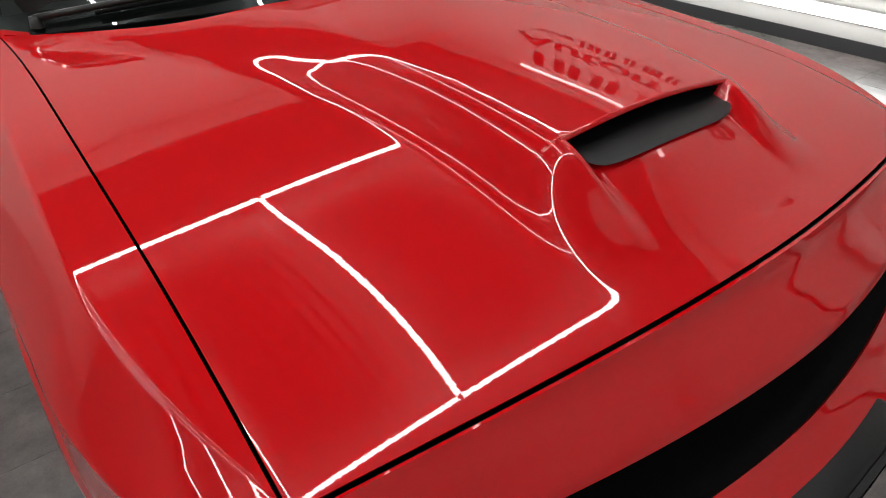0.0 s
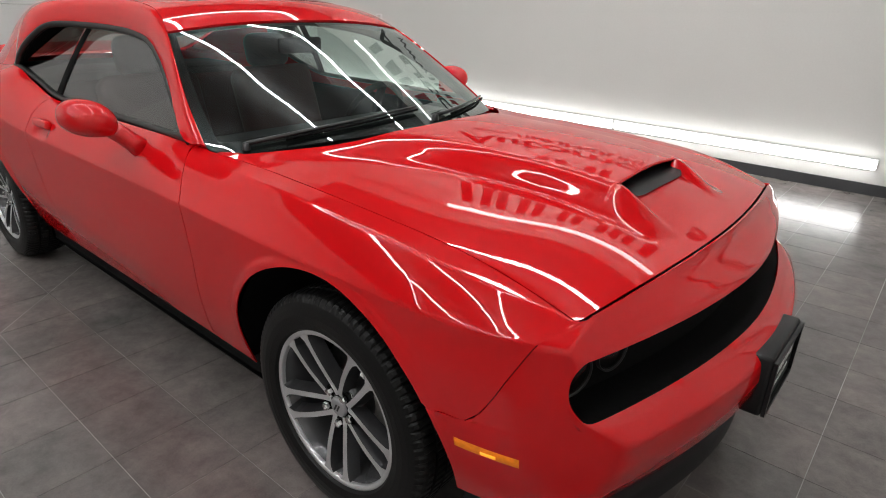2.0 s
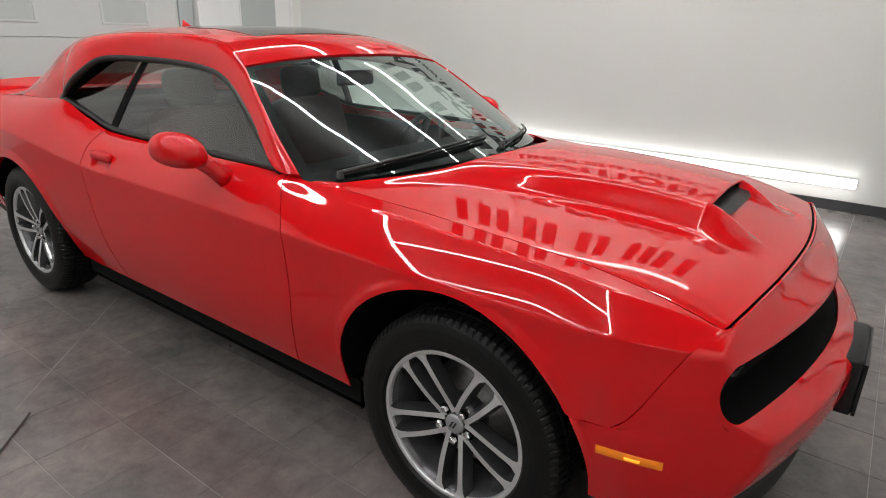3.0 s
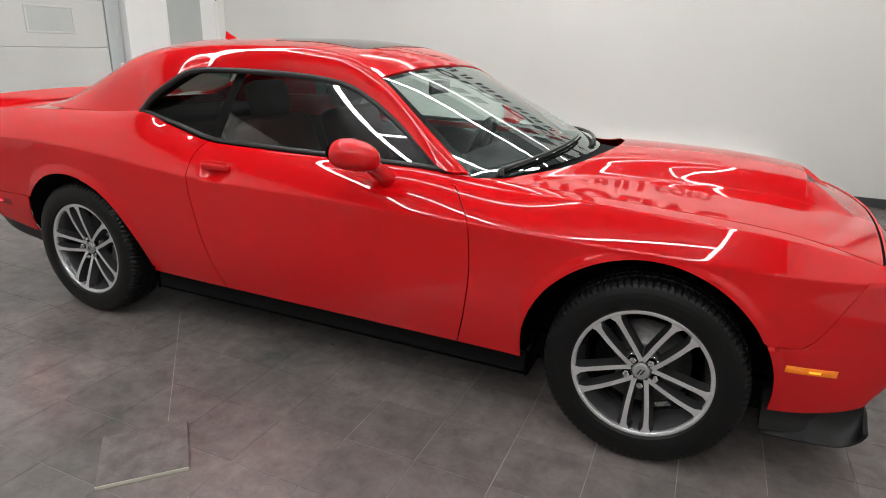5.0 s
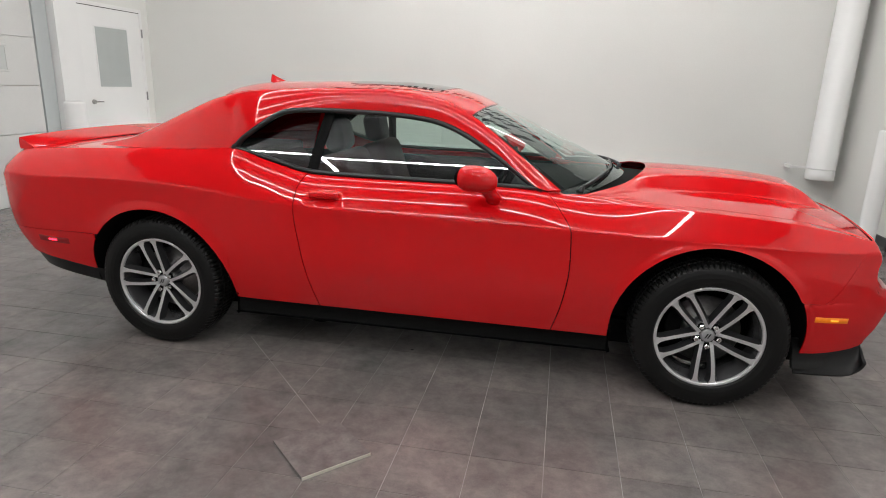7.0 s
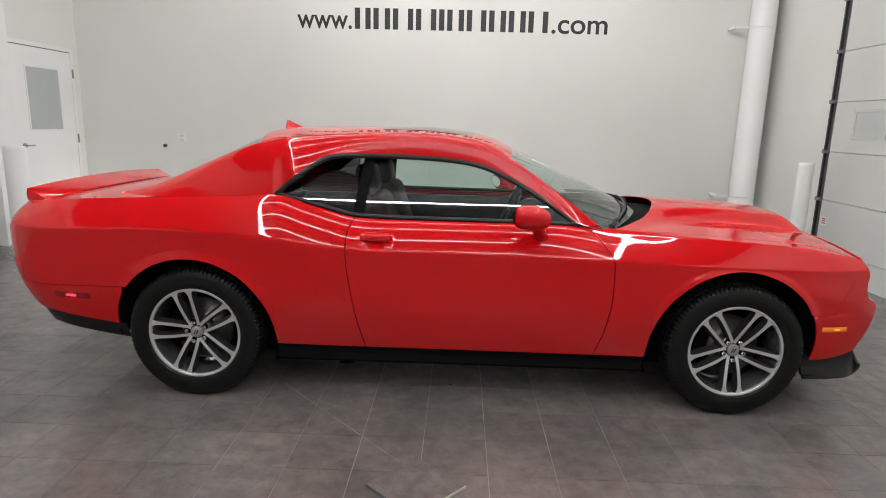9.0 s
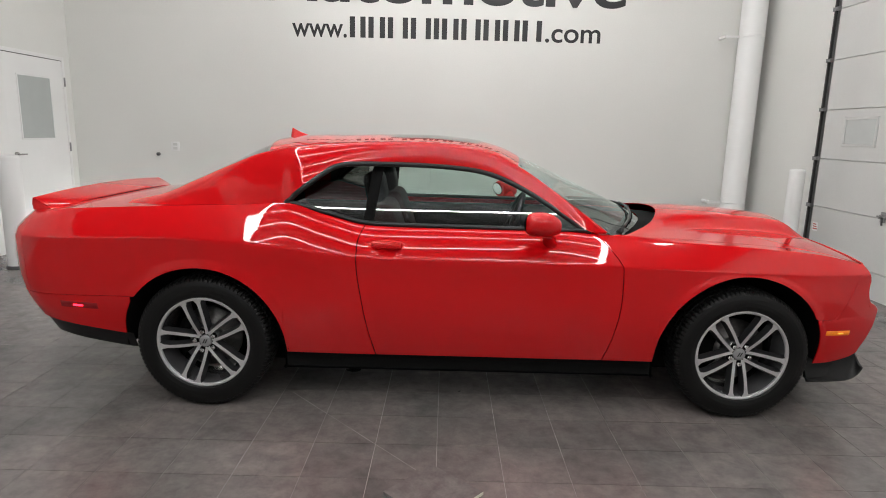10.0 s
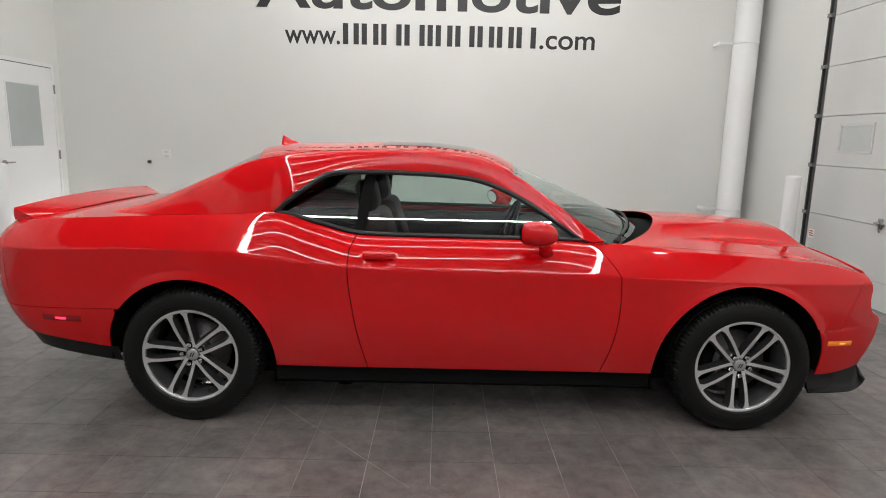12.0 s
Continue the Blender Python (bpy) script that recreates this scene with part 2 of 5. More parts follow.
BASE = material("dark_grey_base", (0.05, 0.052, 0.055), 0.45, vary=0.1)
GROUT = material("grey_grout", (0.25, 0.235, 0.228), 0.8, vary=0.5, scale=2.2)
TILE = tile_material("stone_tile")
LETTER = material("black_vinyl", (0.012, 0.012, 0.013), 0.4)
LIGHT = material("lit_tube", (1.0, 0.995, 0.985), 0.5, emit=37.5)
STRIP = material("lit_wall_strip", (1.0, 0.995, 0.985), 0.5, emit=13.0)
HIGHSTRIP = material("lit_high_wall_strip", (1.0, 0.995, 0.985), 0.5, emit=8.0)
AMBER = material("amber_lens", (0.75, 0.19, 0.008), 0.12, emit=0.22, vary=0.15, scale=60)
REDLENS = material("dark_red_lens", (0.25, 0.006, 0.01), 0.12)
REDLAMP = material("lit_red_lamp", (1.0, 0.008, 0.022), 0.3, emit=10.0)
AMBERLAMP = material("lit_amber_lamp", (1.0, 0.36, 0.02), 0.3, emit=0.9)
LAMPWHITE = material("headlamp_reflector", (0.9, 0.9, 0.82), 0.25, 0.3)
CEIL = material("grey_ceiling_paint", (0.15, 0.153, 0.155), 0.6, vary=0.2)
LEATHER = material("dark_leather", (0.008, 0.008, 0.009), 0.6, spec=0.12, grain=0.2, bump=0.1)
REDCLOTH = material("dark_red_leather", (0.035, 0.008, 0.007), 0.6, spec=0.12, grain=0.2, bump=0.1)
HEADLINER = material("grey_headliner", (0.10, 0.10, 0.097), 0.9, grain=0.1)
STEELTRACK = material("galvanised_steel", (0.3, 0.3, 0.3), 0.4, 0.9, grain=0.15)


# ---------------------------------------------------------------- the room
def slab(name, x0, x1, y0, y1, z0, z1, mat, label, category, bevel=0.0):
    return tagged(part(name, boxed(x0, x1, y0, y1, z0, z1, bevel), mat, None, smooth=False), label, category, kind="structure")


slab("floor", XL - 0.2, XR + 0.2, YF - 0.2, YB + 0.2, -0.12, -0.0018, GROUT, "dark grout bed under the grey stone tile floor", "floor")
slab("wall_back", XL, XR, YB, YB + 0.2, 0, ZT, WHITE, "smooth white painted showroom wall with black lettering", "wall")
slab("wall_left", XL - 0.2, XL, YF, YB + 0.2, 0, ZT, WHITE, "white painted side wall with a door near the corner", "wall")
slab("wall_right", XR, XR + 0.2, YF, YB + 0.2, 0, ZT, WHITE, "white painted side wall with a sectional garage door", "wall")
# unseen closing wall; its grey is chosen to dim what the car mirrors
slab("wall_front", XL, XR, YF - 0.2, YF, 0, ZT, GREYWALL, "plain grey unseen wall added behind the camera", "wall")


def ceiling():
    """Ribbed steel deck, one mesh."""
    bm = boxed(XL - 0.2, XR + 0.2, YF - 0.2, YB + 0.2, ZT, ZT + 0.2)
    y = YF
    while y < YB:
        box(bm, XL, XR, y, y + 0.035, ZT - 0.03, ZT)
        y += 0.152
    tagged(part("ceiling", bm, CEIL, None, smooth=False), "grey ribbed metal ceiling above the light tubes", "ceiling", kind="structure")


ceiling()
slab("baseboard", XL, XR, YB - 0.015, YB, 0, 0.1, BASE, "dark grey rubber baseboard along the back wall", "baseboard")
slab("baseboard", XL, XL + 0.015, 4.46, YB - 0.015, 0, 0.1, BASE, "dark grey rubber baseboard beside the door", "baseboard")
slab("baseboard", XR - 0.015, XR, 3.05, YB - 0.015, 0, 0.1, BASE, "dark grey rubber baseboard beside the garage door", "baseboard")


# ---------------------------------------------------------------- the car: body curves (half widths and heights along x)
AXF, AXR, HUBZ = 1.475, -1.475, 0.365
ARCH = ((1.455, 0.37, 0.45), (-1.475, 0.36, 0.44))
ZC = spline((-2.6, 0.94), (-2.07, 0.948), (-1.5, 0.956), (-1.18, 0.935), (-0.8, 0.893), (-0.4, 0.874), (0.2, 0.866), (0.8, 0.857), (1.3, 0.844), (1.8, 0.834), (2.3, 0.826))
WC0 = spline((-1.85, 0.945), (-1.475, 0.956), (-1.0, 0.949), (-0.5, 0.938), (0.2, 0.935), (0.8, 0.935), (1.3, 0.930), (1.75, 0.912))
ZB0 = pchip((-2.6, 1.04), (-2.23, 1.078), (-1.9, 1.097), (-1.6, 1.110), (-1.214, 1.128), (-1.03, 1.142), (-0.84, 1.089), (-0.73, 1.060), (-0.64, 1.037), (-0.56, 1.027), (-0.41, 1.023), (0.0, 1.021), (0.6, 1.02))


# height of the hood's side edge
hood_line = spline((0.5, 1.010), (0.9, 0.995), (1.2, 0.982), (1.45, 0.9690), (1.6, 0.9600), (1.75, 0.9490), (1.85, 0.9375), (1.95, 0.9195), (2.05, 0.8955), (2.14, 0.8690), (2.25, 0.832))


def ZB(x):
    """Height of the belt, and further forward of the hood's side edge."""
    t = sstep(0.40, 0.80, x)
    return hood_line(x) * t + ZB0(min(x, 0.6)) * (1 - t)


WB0 = spline((-1.85, 0.80), (-1.2, 0.804), (-0.9, 0.806), (-0.6, 0.808), (0.0, 0.810), (0.35, 0.808), (0.62, 0.793), (0.88, 0.767), (1.1, 0.758), (1.35, 0.757), (1.75, 0.757))
XFN = pchip((0.2, 2.36), (0.36, 2.37), (0.45, 2.41), (0.55, 2.435), (0.60, 2.43), (0.64, 2.385), (0.66, 2.350), (0.70, 2.338), (0.79, 2.328), (0.805, 2.324), (0.84, 2.287), (0.885, 2.238), (0.92, 2.226))
XRN = pchip((0.3, -2.45), (0.45, -2.52), (0.6, -2.60), (0.75, -2.63), (0.95, -2.62), (1.02, -2.58), (1.1, -2.5))
TOPS = pchip((-2.2, 0.7), (-1.6, 0.6), (-1.2, 0.40), (-0.9, 0.34), (0.5, 0.33), (2.15, 0.33))   # slope at the belt against the mean slope
EDGEW = spline((0.8, 0.806), (1.2, 0.829), (1.6, 0.838), (1.9, 0.836), (2.15, 0.828))             # half width of the fold along the fender's top


def shoulder_drop(x, s, drop, span, wb):
    """How far the shoulder falls below the belt at the fraction s of the way out to the crease."""
    k = TOPS(x)
    arc = drop * (k * s + (1 - k) * s ** 2.3)
    t = sstep(0.80, 1.25, x)
    if t == 0.0:
        return arc
    e = clamp((EDGEW(x) - wb) / span, 0.05, 0.8)
    flat = 0.07 * span
    u = max(0.0, s - e) / (1 - e)
    rest = drop - flat * e
    fold = flat * min(s, e) + rest * (0.80 * u + 0.20 * u * u)
    return lerp(arc, fold, t)
XN0, XR0 = 1.75, -1.85


# plan of the nose: a flat bowed front that meets the tapering sides in a tight corner
KN = pchip((0.2, 0.28), (0.55, 0.25), (0.655, 0.205), (0.80, 0.205), (0.885, 0.138), (0.92, 0.138))


def taper(x):
    return 1 - 0.10 * (max(0.0, x - XN0) / 0.4) ** 2


def front_y(x, z):
    return (max(XFN(z) - x, 0.0) / KN(z)) ** (1 / 1.8)


def side_base(x, z):
    """Half width of the body side before the ends round in."""
    x = min(x, 2.15)
    zc, wc, zb, wb = ZC(x), WC0(x), ZB(x), WB0(x)
    if x > XN0:
        wb = min(wb / taper(x), wc - 0.02)
    d = zc - z
    low = wc + 0.016 * sstep(0.9, 1.3, x) * sstep(0.0, 0.16, d) - 0.022 * d / 0.3 - 0.05 * (max(0.0, d - 0.25) / 0.3) ** 2
    drop, span = max(zb - zc, 0.02), wc - wb
    if zb - z >= drop:
        up = wc + (zb - z - drop) * span / (drop * 1.8)
    else:
        s0, s1 = 0.0, 1.0
        for _ in range(26):
            s = (s0 + s1) / 2
            if shoulder_drop(x, s, drop, span, wb) < zb - z:
                s0 = s
            else:
                s1 = s
        up = wb + span * s
    w = smin(low, up, 0.005)
    for cx, cz, r in ARCH:
        q = math.hypot(x - cx, z - cz) - r
        w += 0.009 * (1 - sstep(0.018, 0.036, q)) * sstep(0.36, 0.60, z) * (1 - sstep(0.0, 0.05, z - zc + 0.058))
    return w


def side_w(x, z):
    if x > XN0:
        return smin(side_base(x, z) * taper(x), front_y(x, z), 0.035) if x < XFN(z) else 0.0
    if x < XR0:
        q = clamp((XR0 - x) / (XR0 - XRN(z)))
        return side_base(x if x > -2.2 else -2.2, z) * (1 - q ** 5) ** 0.25
    return side_base(x, z)


def sill_z(x):
    return 0.305


def zbot(x, low=sill_z):
    z = low(x)
    for cx, cz, r in ARCH:
        if abs(x - cx) < r:
            z = max(z, cz + math.sqrt(r * r - (x - cx) ** 2))
    return z


VS = [0.62 * (1 - (1 - i / 16) ** 2.2) for i in range(16)] + [0.62 + 0.38 * (0.6 * (i / 18) ** 1.2 if i <= 18 else 0.6 + 0.4 * (i - 18) / 12) for i in range(31)]


def side_point(x, v, zb=None, low=sill_z, top=None):
    zc, z0 = ZC(x), (zbot(x, low) if zb is None else zb)
    z1 = ZB(x) if top is None else top
    if z0 > zc - 0.02:
        zc = z0 + 0.02
    if v < 0.62 or top is not None:
        return lerp(z0, zc, v / 0.62) if v < 0.62 else lerp(zc, z1, (v - 0.62) / 0.38)
    xx = min(x, 2.15)
    wc, wb = WC0(xx), WB0(xx)
    if xx > XN0:
        wb = min(wb / taper(xx), wc - 0.02)
    drop, s = max(z1 - zc, 0.02), 1 - (v - 0.62) / 0.38
    # one row of points runs along the fold
    e = lerp(0.4, clamp((EDGEW(xx) - wb) / (wc - wb), 0.05, 0.8), sstep(0.80, 1.0, xx))
    s = e * s / 0.4 if s < 0.4 else lerp(e, 1.0, (s - 0.4) / 0.6)
    return z1 - shoulder_drop(xx, s, drop, wc - wb, wb)


def arch_columns(a, b, n):
    keep = [a, b]
    for cx, cz, r in ARCH:
        keep += [cx - r * math.cos(math.pi * k / 24) * 0.9999 for k in range(25)]
        keep += [cx + e * (r + d) for d in (0.001, 0.010, 0.017, 0.022, 0.027, 0.033, 0.042) for e in (-1, 1)]
    keep = [x for x in keep if a <= x <= b]
    return sorted(keep + [x for x in np.linspace(a, b, n).tolist() if min(abs(x - k) for k in keep) > 0.004])


DOOR_R = pchip((0.3, -0.535), (0.48, -0.578), (0.64, -0.607), (0.85, -0.632), (0.94, -0.63), (1.05, -0.592))
DOOR_F = pchip((0.3, 0.722), (0.48, 0.768), (0.67, 0.79), (0.84, 0.783), (0.94, 0.72), (1.02, 0.63))
SEAM_F = pchip((0.585, 1.955), (0.60, 1.975), (0.65, 2.01), (0.75, 2.06), (0.85, 2.115), (0.885, 2.145))


def panel_side(x0, x1, n, left=None, right=None, low=sill_z, reach=0.2, gap=0.0025, gap_r=0.0025, cup=None, rows=VS):
    """A side panel between two seams that lean with the height."""
    bm = bmesh.new()
    xs = arch_columns(x0, x1, n)

    def fn(x, v):
        z = side_point(x, v, low=low)
        xx = x
        if left:
            xx += (left(z) + gap - x0) * max(0.0, 1 - (x - x0) / reach)
        if right:
            xx += (right(z) - gap_r - x1) * max(0.0, 1 - (x1 - x) / reach)
        if v > 0.62:
            z = side_point(xx, v, low=low)
        z = min(z, ZB(xx) - 0.00005)
        return (xx, -(side_w(xx, z) - (cup(xx, z) if cup else 0.0)), z)
    return tidy(grid(fn, xs, rows, bm), 1e-4)


car = thing("car", "glossy red two-door coupe with tinted windows parked on tiles", "car")


def both(name, bm, mat, label=""):
    """A panel and its twin on the other side of the car."""
    me = bm.copy()
    a = part(name, bm, mat, car, label)
    for v in me.verts:
        v.co.y = -v.co.y
    bmesh.ops.reverse_faces(me, faces=me.faces)
    b = part(name, me, mat, car, label)
    return a, b


def bump_low(x):
    return 0.63 if x < -1.6 else 0.305


def fender_low(x):
    return 0.585 if x > 1.6 else 0.305


fender = panel_side(0.76, 2.0, 50, DOOR_F, SEAM_F, fender_low, 0.16, gap_r=0.0010)


def corner(u, v):
    y = lerp(0.7565, 0.713, max(v, 0.0))
    x = lerp(lerp(0.645, 0.715, max(v, 0.0)), 1.20 - 0.39 * (y / 0.755) ** 2 - 0.004, u)
    if v < 0:
        z = ZB(x) - 0.028
        return (x, -(side_w(x, z) - 0.0015), z)
    return (x, -y, ZB(x) - 0.0005)


grid(corner, [i / 14 for i in range(15)], [-1, 0, 0.33, 0.66, 1], fender)
tidy(fender, 6e-4)
both("fender", flange(fender, 0.005, toward=(0, 0.9, -0.4)), RED)


def handle_cup(x, z):
    """Depth of the finger scoop pressed into the door behind the handle."""
    q = abs((x + 0.472) / 0.070) ** 4 + abs((z - 0.915) / 0.032) ** 4
    return 0.020 * math.exp(-q)


door = panel_side(-0.6, 0.76, 120, DOOR_R, DOOR_F, cup=handle_cup, rows=VS)
doors = both("door", flange(door, toward=(0, 0.9, -0.4)), RED)
quarter = panel_side(-2.42, -0.6, 60, None, DOOR_R, bump_low)
both("quarter_panel", flange(quarter, 0.005, toward=(0, 0.9, -0.4)), RED)


# front bumper cover, wrapped round the nose; the grille opening runs through it
@functools.lru_cache(None)
def nose_curve(z):
    xf = XFN(z)
    xs = [lerp(XN0, xf, 1 - (1 - i / 120) ** 2.6) for i in range(121)]
    ys = [side_w(x, z) for x in xs]
    run = [0.0]
    for i in range(120):
        run.append(run[-1] + math.hypot(xs[i + 1] - xs[i], ys[i + 1] - ys[i]))
    return np.array(xs), np.array(ys), np.array(run)


def nose_point(c, z, x0, end=None):
    """A point round the nose: c from 0 at the side seam to 1 on the centre line; end: the c that keeps one distance from the centre."""
    xs, ys, run = nose_curve(round(z, 4))
    s0, s1 = float(np.interp(x0, xs, run)), float(run[-1])
    if end is None:
        s = lerp(s0, s1, c)
    else:
        se = -smin(0.838 - s1, -s0 - 0.06, 0.06)
        s = lerp(s0, se, c / end) if c < end else lerp(se, s1, (c - end) / (1 - end))
    x, y = float(np.interp(s, run, xs)), float(np.interp(s, run, ys))
    if y < 0.6:
        x = XFN(z) - KN(z) * y ** 1.8
    else:
        y = side_w(x, z)
    return Vector((x, -y, z))


CE = 0.135        # where the grille opening ends, along the wrap
GZ0, GZ1, GZM = 0.655, 0.80, 0.725


def seam_x(z):
    return SEAM_F(z) if z > 0.585 else 1.458 + math.sqrt(0.45 ** 2 - (z - 0.37) ** 2)


def open_half(c, lo):
    t = clamp((c - CE) / 0.045)
    k = math.sqrt(max(0.0, 1 - (1 - t) ** 2))
    return lerp(GZM, GZ0 if lo else GZ1, k)


CS = [CE * (i / 30) ** 1.3 for i in range(30)] + [CE + 0.045 * (i / 10) ** 2 for i in range(10)] + [CE + 0.045 + (0.955 - CE) * i / 44 for i in range(45)]


def top_z(y):
    a = min(abs(y), 0.755)
    return 0.8705 + 0.66 * (0.02 * (0.768 - math.sqrt(a * a + 0.02)) + 0.05 * (0.57 - a * a)) + 0.004 * (1 - (a / 0.755) ** 6)


def upper_fascia(c, v):
    z1 = top_z(nose_point(c, 0.89, 2.145).y)
    z = lerp(open_half(c, False), z1, v)
    return nose_point(c, z, seam_x(z) + 0.0012, CE)


def lower_fascia(c, v):
    z = lerp(lerp(0.315, 0.385, sstep(0.02, 0.3, c)), 0.5845, v * 2) if v <= 0.5 else lerp(0.5855, open_half(c, True), v * 2 - 1)
    return nose_point(c, z, seam_x(z) + 0.0012, CE)


bm = grid(upper_fascia, CS, [i / 12 for i in range(13)])
grid(lower_fascia, CS, [i / 24 for i in range(13)] + [0.50001] + [i / 24 for i in range(13, 25)], bm)
tidy(bm, 2e-4)
mirror(bm)
tidy(bm, 5e-4)
part("front_bumper_cover", flange(bm, 0.007, toward="middle"), RED, car)


# hood: a crowned sheet with a raised centre and a scoop mouth
EDGE = [upper_fascia(i / 60, 1.0) for i in range(61)]
EDGEX = pchip(*[(-p.y + 1e-6 * k, p.x) for k, p in reversed(list(enumerate(EDGE)))])


def hood_front(y):
    return EDGEX(abs(y)) - 0.010


def hood_rear(y):
    return 1.20 - 0.39 * (abs(y) / 0.755) ** 2.0


# the raised middle: a steep band from its foot to its shoulder, and a gentle rise to the centre line
FOOT = pchip((0.8, 0.75), (0.95, 0.70), (1.05, 0.60), (1.2, 0.485), (1.3, 0.445), (1.4, 0.405), (1.5, 0.375), (1.6, 0.35), (1.8, 0.325), (2.2, 0.315))
BROW = pchip((0.8, 0.62), (1.0, 0.42), (1.1, 0.345), (1.2, 0.315), (1.4, 0.29), (1.7, 0.265), (1.96, 0.245), (2.2, 0.235))
BAND = pchip((0.8, 0.006), (1.0, 0.027), (1.15, 0.045), (1.35, 0.057), (1.6, 0.065), (2.2, 0.066))
RISE = pchip((0.8, 0.010), (1.15, 0.013), (1.7, 0.014), (2.2, 0.014))
MOUTH = 1.958


def hood_sheet(x, y):
    a = abs(y)
    xs = x - (hood_front(y) - hood_front(0.755)) * sstep(1.5, 2.1, x)
    soft = math.sqrt(a * a + 0.02)
    return hood_line(xs) + (0.02 * (0.768 - soft) + 0.05 * (0.57 - a * a)) * (1 - 0.35 * sstep(1.65, 2.2, x)) + 0.004 * (1 - (a / 0.755) ** 6) * sstep(1.7, 2.1, x)


def hood_swell(x, y):
    a = abs(y)
    foot, brow = FOOT(x), BROW(x)
    t = (foot - a) / (foot - brow)
    t = smin(-smin(-t, 0.0, 0.22), 1.0, 0.32)
    return BAND(x) * t + RISE(x) * max(0.0, 1 - (a / (brow + 0.06)) ** 2) ** 1.5


def hood_base(x, y):
    return hood_sheet(x, y) + 0.52 * hood_swell(x, y) * (1 - sstep(MOUTH - 0.02, 2.17, x))


def hood_z(x, y):
    if x <= MOUTH:
        return hood_sheet(x, y) + hood_swell(x, y)
    wing = sstep(0.178, 0.215, abs(y)) * (1 - sstep(MOUTH, 2.15, x))
    return hood_base(x, y) + 0.48 * hood_swell(x, y) * wing


HY = sorted({round(-0.7535 + 1.507 * i / 170, 5) for i in range(171)})


# columns: the two rows at the mouth follow one straight line across the bulge
def hood_rows():
    bm = bmesh.new()

    def at(u, y):
        r, f = hood_rear(y), hood_front(y) - 0.004
        um = 0.70
        x = lerp(r, MOUTH, u / um) if u <= um else lerp(MOUTH + 0.0012, f, (u - um) / (1 - um))
        return (x, y * max(1.0, WB0(min(x, 1.3)) / 0.757), hood_z(x, y))
    us = [0.70 * i / 90 for i in range(91)] + [0.70001] + [0.70 + 0.30 * i / 40 for i in range(1, 41)]
    rows = [[bm.verts.new(at(u, y)) for y in HY] for u in us]
    for i in range(len(us) - 1):
        for j in range(len(HY) - 1):
            a = abs(HY[j] + HY[j + 1]) / 2
            if i == 90 and a < 0.205:
                continue
            bm.faces.new((rows[i][j], rows[i + 1][j], rows[i + 1][j + 1], rows[i][j + 1]))
    return bm


bm = hood_rows()
bm.normal_update()
hood = part("hood", flange(bm, 0.004, toward=(0, 0, -1)), RED, car)

# scoop: a black tunnel that runs back under the bulge
def scoop_fn(u, k):
    a = 2 * math.pi * k
    ca, sa = math.cos(a), math.sin(a)
    y = 0.206 * math.copysign(abs(ca) ** 0.6, ca)
    low = 0.5 - 0.5 * math.copysign(abs(sa) ** 0.7, sa)
    x = MOUTH + 0.004 + (0.052 * sstep(0.5, 1.0, low) if u == 0 else 0) - 0.24 * u
    zb = hood_base(min(x, MOUTH + 0.05), y) + 0.0035 - 0.3 * max(0.0, MOUTH - 0.012 - x)
    zt = hood_z(MOUTH - 0.002, y) - 0.005
    return (x, y * (1 - 0.1 * u), lerp(zt, zb, low) - 0.03 * u * (1 - low))


bm = grid(scoop_fn, [0, 0.05, 0.3, 0.6, 1.0], [i / 48 for i in range(49)])
tidy(bm)
bmesh.ops.holes_fill(bm, edges=[e for e in bm.edges if e.is_boundary and all(v.co.x < MOUTH - 0.15 for v in e.verts)], sides=0)
lip = [(MOUTH + 0.001, y, hood_z(MOUTH - 0.001, y) - 0.0052) for y in [lerp(-0.222, 0.222, i / 50) for i in range(51)]]
part("scoop_lip", tube(bmesh.new(), lip, 0.0055, 8), RED, hood)
part("hood_scoop", bm, BLACK, hood, "matte black plastic air intake in the hood")


# black tube laid in the gap ahead of the hood, to draw its darkness
pts = [(hood_front(y) + 0.002, y, hood_z(hood_front(y), y) - 0.017) for y in HY[1:-1]]
part("hood_seal", tube(bmesh.new(), pts, 0.010, 6), MATTE, car)


# upper side: pillars and roof rails, from the window top edge to the roof edge
LOWX = pchip((-1.95, 1.094), (-1.6, 1.110), (-1.214, 1.128), (-1.035, 1.145), (-0.97, 1.203), (-0.90, 1.258), (-0.84, 1.304), (-0.80, 1.332), (-0.76, 1.349), (-0.70, 1.358), (-0.60, 1.361), (-0.40, 1.359), (-0.2, 1.352), (0.0, 1.334), (0.1, 1.311), (0.2, 1.272), (0.3, 1.222), (0.4, 1.163), (0.5, 1.099), (0.63, 1.022), (0.70, 1.015))
UPX = pchip((-1.95, 1.100), (-1.8, 1.143), (-1.6, 1.234), (-1.4, 1.322), (-1.2, 1.399), (-1.0, 1.440), (-0.8, 1.455), (-0.6, 1.466), (-0.3, 1.468), (0.0, 1.443), (0.12, 1.412), (0.225, 1.363), (0.3, 1.319), (0.4, 1.251), (0.5, 1.179), (0.6, 1.108), (0.72, 1.020))
UPW = spline((-1.95, 0.470), (-1.6, 0.556), (-1.4, 0.590), (-1.2, 0.615), (-1.0, 0.628), (-0.8, 0.618), (-0.6, 0.592), (-0.4, 0.569), (-0.2, 0.556), (0.0, 0.563), (0.12, 0.588), (0.225, 0.622), (0.3, 0.652), (0.4, 0.690), (0.5, 0.726), (0.6, 0.757), (0.72, 0.786))
XW = 0.72


HIP = pchip((-1.95, 0.700), (-1.6, 0.756), (-1.2, 0.788), (-1.03, 0.790))


